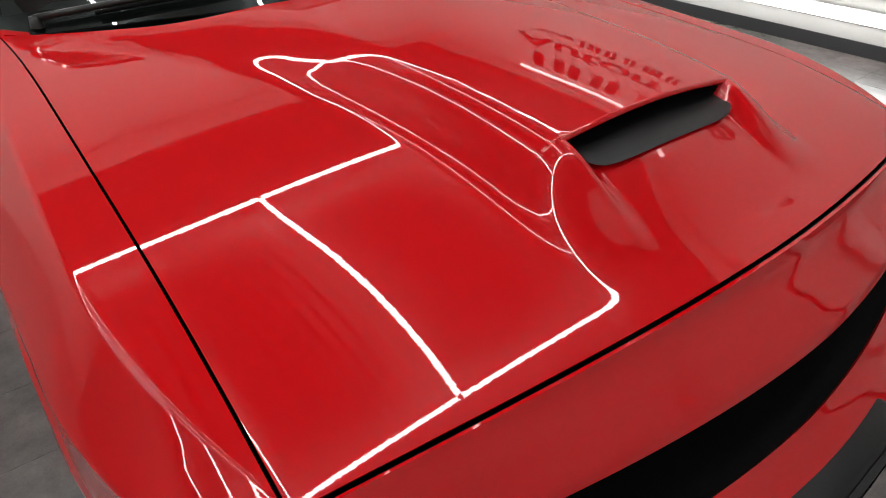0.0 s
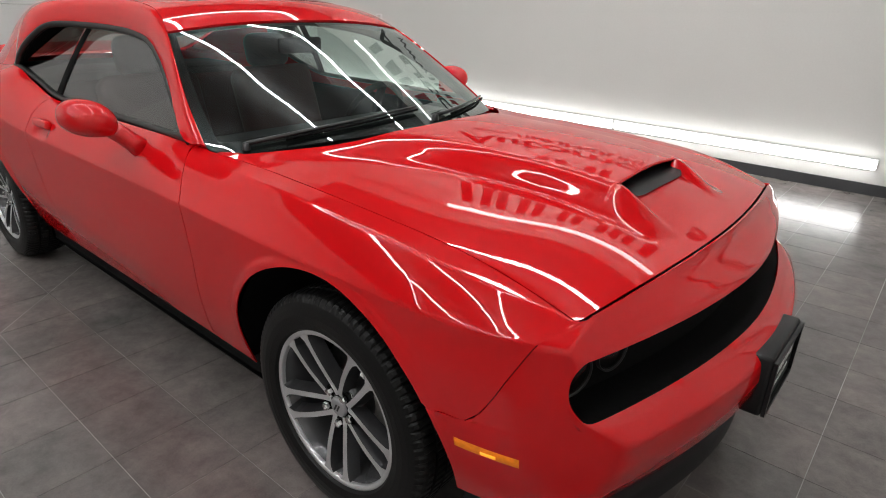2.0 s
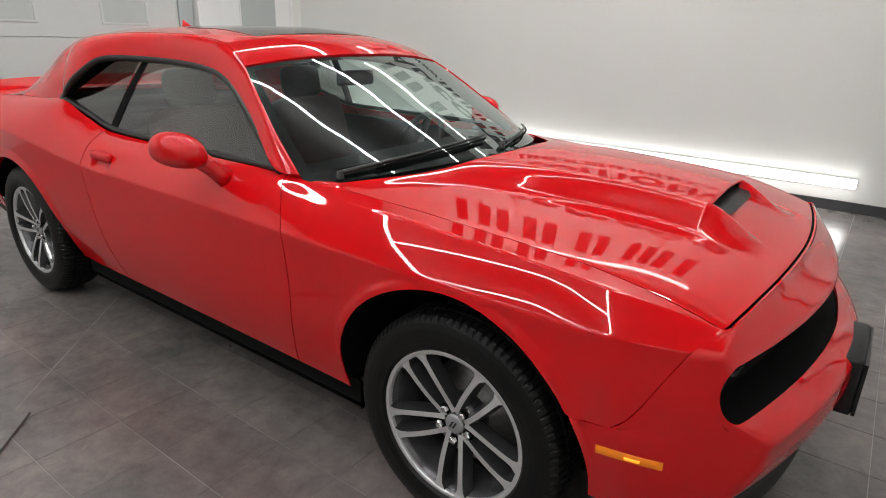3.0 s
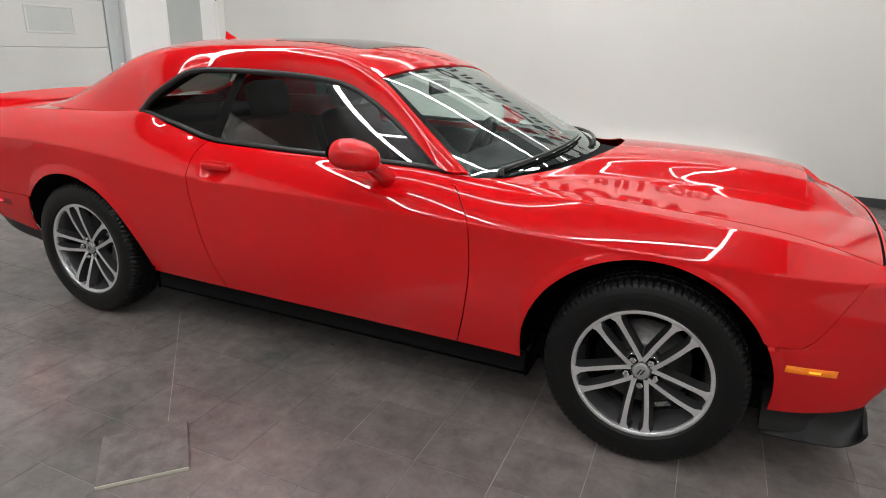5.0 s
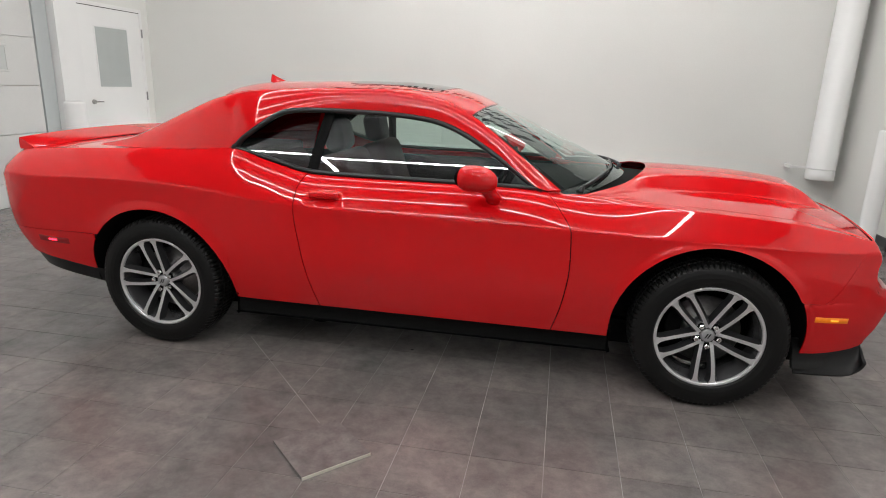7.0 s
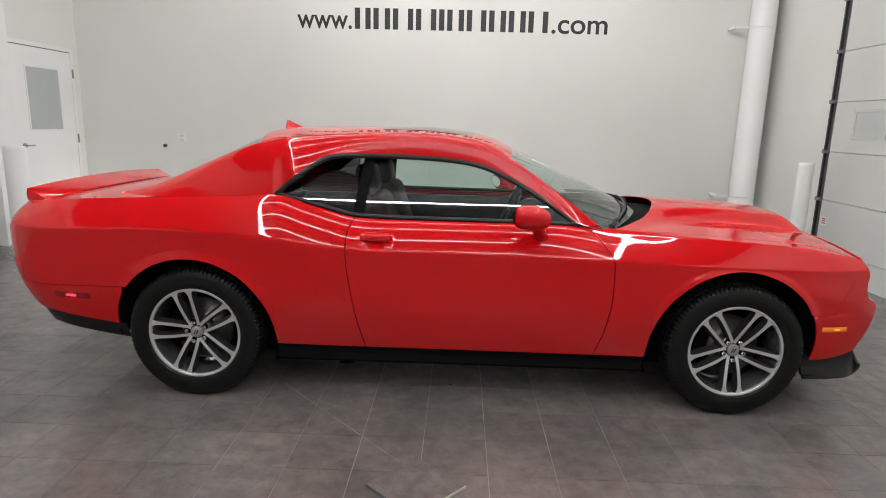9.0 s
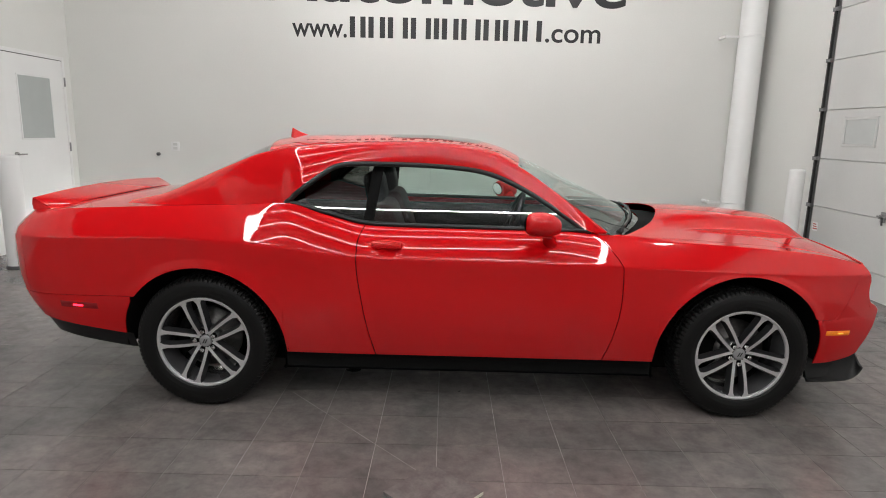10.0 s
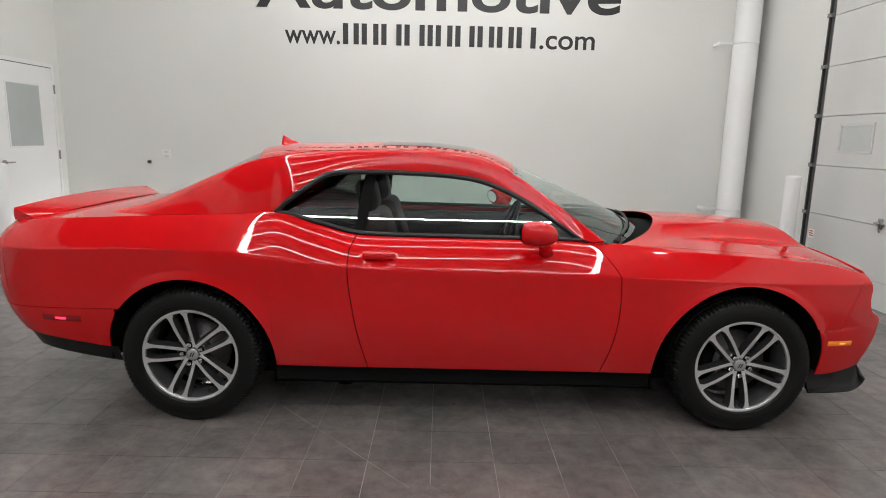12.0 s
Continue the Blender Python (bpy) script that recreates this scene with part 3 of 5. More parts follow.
def window_w(x, z):
    """Half width of the window plane: leaning in over the doors, nearly upright towards the hips."""
    d = z - 1.02
    out = 0.26 * max(0.0, -0.1 - x) ** 2 * d / 0.34
    return smin(0.800 - 0.45 * d - 0.42 * d * d + out, 0.806, 0.03)


def low_w(x):
    return HIP(x) if x < -1.03 else window_w(x, LOWX(x)) + 0.012 * sstep(0.35, 0.62, x)


def upper_side(x, v):
    x0 = min(x, 0.66)
    a = Vector((x0, low_w(x0), LOWX(x0)))
    b = Vector((x, UPW(x), UPX(x)))
    h = (b - a).length
    # flat over the window, then rolled over into the roof; flatter along the sloping pillars
    f = sstep(0.0, 0.30, x)
    g = 1 - sstep(-1.45, -0.85, x)
    lean = a.lerp(b, 0.38) + Vector((0, 0.88, 0.48)) * h * lerp(lerp(0.17, 0.12, g), 0.07, f)
    roll = a.lerp(b, 0.74) + Vector((0, 0.62, 0.78)) * h * lerp(lerp(0.27, 0.22, g), 0.12, f)
    q = 1 - v
    p = a * q ** 3 + lean * 3 * q * q * v + roll * 3 * q * v * v + b * v ** 3
    return (p.x, -p.y, p.z)


bm = grid(lambda x, v: (x, -lerp(0.7995 if x < -1.2 else WB0(x) - 0.0005, low_w(x) - 0.004, v), ZB(x) - 0.001), [lerp(-1.95, -1.04, i / 30) for i in range(31)], [i / 3 for i in range(4)])
both("shoulder", bm, RED)
UX = [XW - 2.67 * i / 120 for i in range(121)]
bm = grid(upper_side, UX, [i / 20 for i in range(21)])
both("pillar_and_rail", flange(tidy(bm, 1e-4), 0.02, toward=(0, 0.8, -0.6)), RED)
bm = grid(lambda x, v: Vector(upper_side(x, v)) + Vector((0, 0.028, -0.012)), [x for x in UX if -1.1 < x < 0.69], [i / 4 for i in range(5)])
both("pillar_trim", bm, HEADLINER, "grey fabric trim inside the pillars")

# roof
XH, XB = 0.235, -1.16


def roof_z(x, y):
    t = abs(y) / UPW(x)
    crown = 0.042 + 0.018 * (1 - sstep(-1.2, -0.65, x))
    return UPX(x) + crown * (1 - t ** 2.4)


def roof_fn(x, t):
    xx = x
    w = UPW(x)
    bow = 0.05 * (1 - t * t)
    xx = x + bow * sstep(-0.2, XH, x) - 0.06 * (1 - t * t) * sstep(-0.8, XB, x)
    return (xx, w * t * 0.998, roof_z(x, w * t) + 0.002)


roof = part("roof", flange(grid(roof_fn, [lerp(XB, XH, i / 60) for i in range(61)], [-1 + 2 * i / 60 for i in range(61)]), 0.02, toward=(0, 0, -1)), RED, car)


# windscreen and rear glass: bowed sheets between the pillars
def ws_fn(u, t):
    x = lerp(XH - 0.003, XW + 0.05, u)
    w = UPW(min(x, XW)) * 0.995
    bow = lerp(0.05, 0.31, u ** 1.2) * (1 - t * t)
    return (x + bow, w * t, UPX(min(x, XW)) - max(0.0, x - XW) * 0.70 + (lerp(0.04, 0.062, u) + 0.03 * u * (1 - u)) * (1 - abs(t) ** 2.4) - 0.004)


part("windscreen", grid(ws_fn, [i / 24 for i in range(25)], [-1 + i / 20 for i in range(41)]), WSGLASS, car, "clear curved windscreen glass")


bm = bmesh.new()
for us, ts in (((0.0, 0.045), (-1, 1)), ((0.90, 1.0), (-1, 1)), ((0.0, 1.0), (-1, -0.955)), ((0.0, 1.0), (0.955, 1))):
    grid(lambda u, t: Vector(ws_fn(u, t)) - Vector((0.002, 0, 0.003)), [lerp(*us, i / 24) for i in range(25)], [lerp(*ts, i / 40) for i in range(41)], bm)
part("windscreen_border", bm, MATTE, car, "black printed border of the windscreen")


def rg_fn(u, t):
    x = lerp(XB + 0.003, -1.80, u)
    w = UPW(x) * 0.99
    return (x - 0.06 * (1 - t * t), w * t, UPX(x) + lerp(0.058, 0.0, u) * (1 - abs(t) ** 2.4) - 0.012)


part("rear_window", grid(rg_fn, [i / 16 for i in range(17)], [-1 + i / 12 for i in range(25)]), GLASS, car)


# side windows: door glass and quarter glass, set in from the body
DLOB = pchip((-1.035, 1.145), (-0.84, 1.093), (-0.73, 1.064), (-0.64, 1.041), (-0.56, 1.031), (-0.41, 1.027), (0.0, 1.024), (0.6, 1.02), (0.63, 1.022))


def glass_w(x, z):
    d = z - 1.02
    return 0.788 - 0.45 * d - 0.42 * d * d + 0.13 * max(0.0, -0.575 - x)


def glass_fn(x, v):
    z = lerp(DLOB(x), LOWX(x), v)
    return (x, -glass_w(x, z), z)


both("door_window", tidy(grid(glass_fn, [lerp(-0.575, 0.63, i / 40) for i in range(41)], [i / 10 for i in range(11)])), DOORGLASS)
both("quarter_window", tidy(grid(glass_fn, [lerp(-1.035, -0.60, i / 24) for i in range(25)], [i / 10 for i in range(11)])), GLASS)

# black window trim
def trim_pts(xs, f, dz, off):
    return [(x, -(window_w(x, f(x)) - 0.012 + off), f(x) + dz) for x in xs]


for sgn in (1, -1):
    xs = [lerp(-1.03, 0.63, i / 60) for i in range(61)]
    bm = tube(bmesh.new(), [(x, sgn * y, z) for x, y, z in trim_pts(xs, LOWX, -0.009, 0.006)], 0.015, 8)
    part("window_trim_upper", bm, SEAL, car)
    bm = tube(bmesh.new(), [(x, sgn * y, z) for x, y, z in trim_pts(xs, DLOB, 0.005, 0.008)], 0.013, 8)
    part("window_trim_lower", bm, SEAL, car)
    bm = grid(lambda x, v: (x, -sgn * lerp(window_w(x, LOWX(x)), glass_w(x, LOWX(x)) - 0.004, v), LOWX(x) - 0.012 * v), xs, [0, 1])
    part("window_reveal", bm, MATTE, car)
    bm = grid(lambda k, v: (lerp(-0.618, -0.575, v) + k, -sgn * (glass_w(-0.575, lerp(1.035, 1.352, v)) + 0.003 + (0.003 if 0 < k < 0.06 else 0.0)), lerp(1.035, 1.352, v)), [0.0, 0.005, 0.055, 0.06], [i / 8 for i in range(9)])
    part("window_divider", bm, MATTE, car)


# rear deck and rear bumper
def deck_fn(x, t):
    w = side_w(x, ZB(x)) - 0.002
    e = ZB(x)
    return (x, w * t, e + 0.022 * (1 - abs(t) ** 2.2))


part("boot_lid", grid(deck_fn, [lerp(-1.68, -2.46, i / 24) for i in range(25)], [-1 + i / 16 for i in range(33)]), RED, car)


def tail_point(c, z, x0):
    xr = XRN(z)
    q0 = clamp((XR0 - x0) / (XR0 - xr), 0.001, 0.999)
    f = lerp(math.asin(q0 ** 2.5), math.pi / 2, c)
    x = XR0 + (xr - XR0) * math.sin(f) ** 0.4
    return Vector((x, -side_base(max(x, -2.2), z) * max(math.cos(f), 0) ** 0.5, z))


def tail_low(x):
    return 0.40 + 0.09 * clamp((-1.92 - x) / 0.5)


def tail_fn(c, v):
    p = tail_point(c, 0.5, -1.895)
    z = lerp(tail_low(p.x), 0.626, v)
    return tail_point(c, z, -1.477 - math.sqrt(0.44 ** 2 - (z - 0.36) ** 2))


def tail_up(c, v):
    z = lerp(0.632, 1.055, v)
    return tail_point(c, z, -2.4225)


def tail_valance(c, v):
    x0 = -1.895
    p = tail_point(c, 0.45, x0)
    z = lerp(0.30 + 0.08 * clamp((-1.92 - p.x) / 0.4), tail_low(p.x) - 0.003, v)
    q = tail_point(c, z, x0)
    return Vector((q.x + 0.012, q.y * 0.99, z))


cc = [(i / 60) ** 1.25 for i in range(61)]
bm = grid(tail_fn, cc, [i / 8 for i in range(9)])
grid(tail_up, cc, [i / 10 for i in range(11)], bm)
mirror(bm)
part("rear_bumper_cover", flange(tidy(bm, 5e-4), 0.006, toward="middle"), RED, car)
bm = mirror(grid(tail_valance, cc, [i / 4 for i in range(5)]))
part("rear_valance", tidy(bm, 5e-4), BLACK, car)
slit = [Vector((-1.712, -0.602, 1.153)).lerp(Vector((-1.613, -0.555, 1.2135)), i / 6) for i in range(7)]
for sg in (1, -1):
    part("rear_window_seal", tube(bmesh.new(), [(p.x, sg * p.y, p.z) for p in slit], [0.003, 0.007, 0.009, 0.009, 0.008, 0.006, 0.003], 6), MATTE, car)


# ---------------------------------------------------------------- the car: inner shell, underside
bm = box(bmesh.new(), -1.9, 2.05, -0.58, 0.58, 0.16, 0.34, 0.02)
box(bm, -1.0, 0.97, -0.785, 0.785, 0.2065, 0.30)
box(bm, 0.98, 2.12, -0.58, 0.58, 0.30, 0.84)
box(bm, -2.4, -1.62, -0.58, 0.58, 0.30, 1.03)
part("underbody", bm, MATTE, car)
for sg in (1, -1):
    bm = boxed(-1.05, 1.02, sg * 0.62, sg * 0.80, 0.205, 0.315, 0.012)
    part("rocker_sill", bm, MATTE, car)
    for cx, cz, r in ARCH:
        bm = bmesh.new()
        lathe(bm, [(r + 0.012, sg * 0.90), (r + 0.02, sg * 0.60), (0.05, sg * 0.585)], 40, "y", math.radians(-5), math.radians(185))
        for v in bm.verts:
            v.co.x += cx
            v.co.z += cz
            if abs(v.co.y) > 0.8:
                v.co.y = sg * min(0.90, side_w(v.co.x, max(v.co.z, 0.38)) - 0.016)
        part("wheel_liner", bm, MATTE, car)

# grille insert behind the opening, with round headlamps in its ends
def grille_fn(c, v):
    a = nose_point(c, GZ1 + 0.012, 2.0)
    b = nose_point(c, GZ0 - 0.012, 2.0)
    m = nose_point(c, GZM, 2.0)
    back = 0.085 * sstep(0.0, 0.16, c) + 0.01
    top = Vector((a.x - 0.012, a.y * 0.992, a.z))
    low = Vector((b.x - 0.012, b.y * 0.992, b.z))
    return (top, Vector((m.x - back, m.y * 0.985, a.z)), Vector((m.x - back, m.y * 0.985, b.z)), low)[v]


bm = mirror(grid(grille_fn, [i / 50 for i in range(51)], [0, 1, 2, 3]))
grille = part("grille", tidy(bm, 5e-4), MATTE, car, "plain black grille set back in the nose", smooth=False)
for sg in (1, -1):
    for yy, xx, rr, lit in ((0.735, 2.118, 0.056, True), (0.580, 2.142, 0.050, False)):
        bm = lathe(bmesh.new(), [(rr * 0.25, -0.05), (rr * 0.8, -0.03), (rr * 0.96, 0.02), (rr, 0.03), (rr * 1.06, 0.03), (rr * 1.08, 0.0), (rr * 1.08, -0.06)], 32, "x")
        lamp = part("headlamp", bm, BLACK, car, "round headlamp in a black bezel", m=pose(xx, sg * yy, 0.728, 0, 0, 22 * sg if lit else 14 * sg))
        bm = lathe(bmesh.new(), [(0.001, -0.045), (rr * 0.4, -0.04), (rr * 0.75, -0.012), (rr * 0.8, 0.0)], 32, "x")
        # outer reflector coloured pale for the ceiling light it mirrors, inner one left dark
        part("reflector", bm, LAMPWHITE if lit else POCKET, lamp)
        bm = lathe(bmesh.new(), [(rr * 0.82, 0.012), (rr * 0.93, 0.02), (rr * 0.97, 0.026)], 32, "x")
        part("halo_ring", bm, MATTE, lamp)
        bm = lathe(bmesh.new(), [(0.001, 0.04), (rr * 0.5, 0.037), (rr * 0.95, 0.026)], 24, "x")
        part("lens", bm, LENS, lamp)

# chin: dark lower intake and lip under the bumper
def chin_fn(c, v):
    z = lerp(0.215, 0.362, v)
    p = nose_point(c, 0.36, 1.905)
    k = 0.945 + 0.02 * (1 - sstep(0.0, 0.35, v)) - 0.02 * sstep(0.4, 1.0, v)
    return Vector((1.75 + (p.x - 1.75) * (k if v < 0.4 else k), p.y * (k - 0.02), z))


bm = grid(chin_fn, [i / 40 for i in range(41)], [i / 10 for i in range(11)])
mirror(bm)
part("chin_spoiler", flange(tidy(bm, 5e-4), 0.02, toward=(-1, 0, 0)), BLACK, car, "black plastic front lip")
for sg in (1, -1):
    def flap(u, v):
        x = lerp(1.912, 2.215, 1 - (1 - u) ** 1.8)
        q = clamp((x - 2.12) / 0.0955)
        low = 0.198 + 0.012 * u + 0.075 * (1 - math.sqrt(max(0.0, 1 - q ** 2.4)))
        top = 0.34 + 0.03 * sstep(2.0, 2.2, x)
        bend = clamp((x - 1.95) / 0.26) ** 2
        return (x, -sg * (lerp(0.735 - 0.02 * bend, 0.790 - 0.020 * bend, v ** 2.2) + 0.012 * sstep(0.8, 1.0, v)), lerp(top, low, v))
    part("air_deflector", flange(grid(flap, [i / 28 for i in range(29)], [i / 12 for i in range(13)]), 0.016, toward=(0, 0.9 * sg, -0.4)), BLACK, car)

# number plate bracket on the bumper; its writing is plain bars
br = part("plate_bracket", boxed(2.375, 2.450, -0.165, 0.165, 0.435, 0.625, 0.012), BLACK, car, "black plastic dealer plate bracket")
bm = bmesh.new()
box(bm, 2.450, 2.460, -0.160, -0.142, 0.44, 0.615)
box(bm, 2.450, 2.460, 0.142, 0.160, 0.44, 0.615)
box(bm, 2.450, 2.460, -0.142, 0.142, 0.44, 0.455)
box(bm, 2.450, 2.460, -0.142, 0.142, 0.60, 0.615)
part("bracket_rim", bm, BLACK, br, smooth=False)
bm = bmesh.new()
for y0, y1 in ((-0.12, -0.094), (-0.082, -0.052), (-0.04, -0.01), (0.0, 0.012), (0.03, 0.058), (0.07, 0.10)):
    box(bm, 2.450, 2.452, y0, y1, 0.535, 0.562)
for y0, y1 in ((-0.09, -0.03), (-0.02, 0.02), (0.03, 0.08)):
    box(bm, 2.450, 2.452, y0, y1, 0.495, 0.508)
part("plate_bars", bm, DOORWHITE, br, "white printed bars", smooth=False)

# side markers, flush in the bumper covers
def marker(x0, x1, z0, z1, lift, slope=0.0):
    def fn(u, v):
        x = lerp(x0, x1, u)
        z = lerp(z0, z1, v) + slope * (u - 0.5)
        return (x, -(side_w(x, z) + lift * (1 if 0 < u < 1 and 0 < v < 1 else 0)), z)
    return grid(fn, [i / 16 for i in range(17)], [i / 4 for i in range(5)])


for sg in (1, -1):
    for nm, args, mat, lab in (("front_side_marker", (1.925, 2.085, 0.489, 0.517, 0.005, -0.008), AMBER, "amber front side marker lens"),
                               ("rear_side_marker", (-2.236, -2.034, 0.553, 0.588, 0.004, -0.01), REDLENS, "dark red rear side marker")):
        bm = marker(*args)
        for v in bm.verts:
            v.co.y *= sg
        mk = part(nm, bm, mat, car, lab)
        lo = (1.995, 2.035, 0.496, 0.509, 0.008, -0.002) if mat is AMBER else (-2.165, -2.11, 0.563, 0.577, 0.008, -0.003)
        bm = marker(*lo)
        for v in bm.verts:
            v.co.y *= sg
        part("lit_element", bm, AMBERLAMP if mat is AMBER else REDLAMP, mk)


# mirrors
def mirror_housing(sg):
    bm = bmesh.new()

    def fn(a, b):
        ca, sa, cb, sb = math.cos(a), math.sin(a), math.cos(b), math.sin(b)
        # blunt behind, drawn out to a rounded nose in front, flat underneath
        x = 0.108 * sb ** 0.95 if sb > 0 else -0.082 * (-sb) ** 0.8
        r = max(cb, 0.0) ** (0.85 if sb > 0 else 0.6)
        y = 0.090 * r * math.copysign(abs(ca) ** 0.9, ca)
        z = (0.070 if sa > 0 else 0.060) * r * math.copysign(abs(sa) ** (0.95 if sa > 0 else 0.7), sa)
        x = max(x, -0.058 - 0.55 * y)      # the open back, turned towards the driver
        return Vector((0.318 + x, -(0.998 + y), 1.078 + z + 0.014 * (y / 0.088) - 0.05 * max(x, 0.0)))
    grid(fn, [2 * math.pi * i / 64 for i in range(65)], [-math.pi / 2 + math.pi * j / 40 for j in range(41)], bm)
    tidy(bm, 1e-4)
    for v in bm.verts:
        v.co.y *= sg
    ob = part("wing_mirror", bm, RED, car, "glossy red wing mirror housing")
    bm = tube(bmesh.new(), [(0.352, -sg * 0.945, 1.050), (0.372, -sg * 0.914, 1.020), (0.386, -sg * 0.887, 0.992), (0.398, -sg * 0.858, 0.962)], [0.036, 0.033, 0.034, 0.041], 18)
    part("mirror_arm", bm, RED, ob)
    bm = lathe(bmesh.new(), [(0.001, -0.012), (0.044, -0.012), (0.046, -0.004), (0.045, 0.004), (0.040, 0.006)], 24, "z")
    part("arm_gasket", bm, SEAL, ob, m=pose(0.398, -sg * 0.860, 0.960, 46 * sg, 0, 0))
    bm = grid(lambda r, a: (0.2605 - 0.55 * 0.056 * r * math.cos(a), -sg * (0.990 + 0.056 * r * math.cos(a)), 1.081 + 0.042 * r * math.sin(a) + 0.01 * r * math.cos(a)), [0.02, 0.5, 0.95, 1.0], [2 * math.pi * i / 28 for i in range(29)])
    bezel = grid(lambda r, a: (0.2625 - 0.55 * 0.063 * r * math.cos(a), -sg * (0.990 + 0.063 * r * math.cos(a)), 1.081 + 0.048 * r * math.sin(a) + 0.01 * r * math.cos(a)), [0.5, 0.95, 1.0], [2 * math.pi * i / 28 for i in range(29)])
    part("mirror_bezel", bezel, MATTE, ob)
    part("mirror_glass", tidy(bm, 1e-5), CHROME, ob)


mirror_housing(1)
mirror_housing(-1)

# door handles: a bar over a scooped cup
for sg, dr in ((1, doors[0]), (-1, doors[1])):
    def bar(u, a):
        x = lerp(-0.555, -0.39, u)
        t = 2 * u - 1
        r = (1 - abs(t) ** 6) ** 0.25
        w = side_w(x, 0.935)
        return (x, -sg * (w + 0.006 + 0.015 * r * math.cos(a)), 0.940 + 0.020 * (0.55 + 0.45 * r) * math.copysign(abs(math.sin(a)) ** 0.7, math.sin(a)))
    part("door_handle", tidy(grid(bar, [i / 20 for i in range(21)], [2 * math.pi * k / 14 for k in range(15)])), RED, dr)

# roof: antenna fin and glass sunroof
bm = bmesh.new()


def fin(u, v):
    x = lerp(-1.185, -1.035, u)
    zr = roof_z(x, 0) - 0.004
    h = 0.088 * (1 - u) ** 1.5 * sstep(-0.02, 0.10, u + 0.01)
    t = 2 * v - 1
    xx = x - 0.012 * (1 - abs(t)) * (1 - u)
    return (xx, 0.022 * t * (1 - 0.6 * u), zr + h * (1 - abs(t) ** 1.3))


part("antenna_fin", tidy(grid(fin, [i / 24 for i in range(25)], [i / 16 for i in range(17)], bm)), RED, roof)


def sun_fn(u, t):
    x = lerp(-0.50, 0.02, u)
    y = 0.40 * t
    return (x + 0.03 * (1 - t * t) * u, y, roof_z(x, y) + 0.004)


part("sunroof", flange(grid(sun_fn, [i / 16 for i in range(17)], [-1 + i / 12 for i in range(25)]), 0.012, toward=(0, 0, -1)), material("dark_sunroof_glass", (0.012, 0.014, 0.014), 0.03, spec=0.6), roof, "dark glass sunroof")

# spoiler: a thin crescent blade over the boot lid
def blade(t, u, side):
    e = abs(t)
    lead = -2.245 - 0.10 * e ** 2.4
    trail = -2.445 + 0.005 * t * t
    base = 1.092 - 0.036 * e ** 2.4
    top = 1.150 - 0.024 * e ** 2.2
    x = lerp(lead, trail, u)
    if side == "top":
        z = lerp(base + 0.014, top, u ** 0.85)
    elif side == "low":
        z = lerp(base + 0.006, base + 0.004, u)
    else:
        x, z = trail - 0.006 * math.sin(math.pi * u), lerp(top, base + 0.004, u)
    return (x, 0.74 * t, z)


bm = bmesh.new()
TS_ = [-1 + 2 * i / 60 for i in range(61)]
for side, k in (("top", 8), ("low", 4), ("rear", 4)):
    grid(lambda t, u: blade(t, u, side), TS_, [i / k for i in range(k + 1)], bm)
grid(lambda t, u: (blade(t, 0, "top")[0], 0.74 * t, lerp(blade(t, 0, "top")[2], blade(t, 0, "low")[2], u)), TS_, [0, 1], bm)
for t in (-1, 1):
    grid(lambda u, v: (blade(t, u, "top")[0], 0.74 * t, lerp(blade(t, u, "top")[2], blade(t, u, "low")[2], v)), [i / 8 for i in range(9)], [0, 1], bm)
sp_ob = part("rear_spoiler", bm, RED, car)
# black tube standing for the shadow line under the blade's front edge
part("spoiler_gasket", tube(bmesh.new(), [(blade(t, 0, "low")[0] + 0.002, 0.74 * t, blade(t, 0, "low")[2] - 0.001) for t in TS_[1:-1]], 0.006, 6), MATTE, sp_ob)

# cowl, wipers
def cowl_fn(u, t):
    y = 0.735 * t
    a = ws_fn(1.0, t * 0.99)
    xr = hood_rear(y) + 0.05
    x = lerp(min(a[0] - 0.03, xr - 0.02), xr, u)
    return (x, y, lerp(a[2] - 0.006, hood_z(hood_rear(y), y) - 0.05, u))


part("cowl_panel", grid(cowl_fn, [i / 6 for i in range(7)], [-1 + i / 20 for i in range(41)]), MATTE, car)
for y0, y1 in ((-0.62, -0.02), (0.02, 0.62)):
    pts = []
    for i in range(13):
        t = lerp(y0, y1, i / 12) / 0.70
        p = ws_fn(0.96 - 0.08 * (i / 12), t)
        pts.append((p[0] + 0.010, p[1], p[2] + 0.016))
    wp = part("wiper", tube(bmesh.new(), pts, [0.009 - 0.004 * i / 12 for i in range(13)], 6), SEAL, car)
    part("blade", tube(bmesh.new(), [(x + 0.012, y, z - 0.010) for x, y, z in pts[2:]], 0.005, 5), MATTE, wp)
    part("pivot", lathe(bmesh.new(), [(0.001, 0.016), (0.012, 0.014), (0.015, -0.01)], 16, "z"), SEAL, wp, m=pose(pts[0][0], pts[0][1], pts[0][2] - 0.01))


# ---------------------------------------------------------------- wheels
def spoke_outline(side):
    """One arm of a pair: slim at the hub, wider at the rim; returns width and offset along the radius."""
    pts = []
    for i in range(9):
        t = i / 8
        r = lerp(0.034, 0.245, t)
        off = lerp(0.021, 0.042, t ** 0.9) + 0.003 * math.sin(math.pi * t)
        hw = lerp(0.0078, 0.0092, t) + 0.42 * max(0, t - 0.80) ** 2 + 0.05 * max(0, 0.2 - t) ** 2
        pts.append((r, side * off, hw))
    return pts


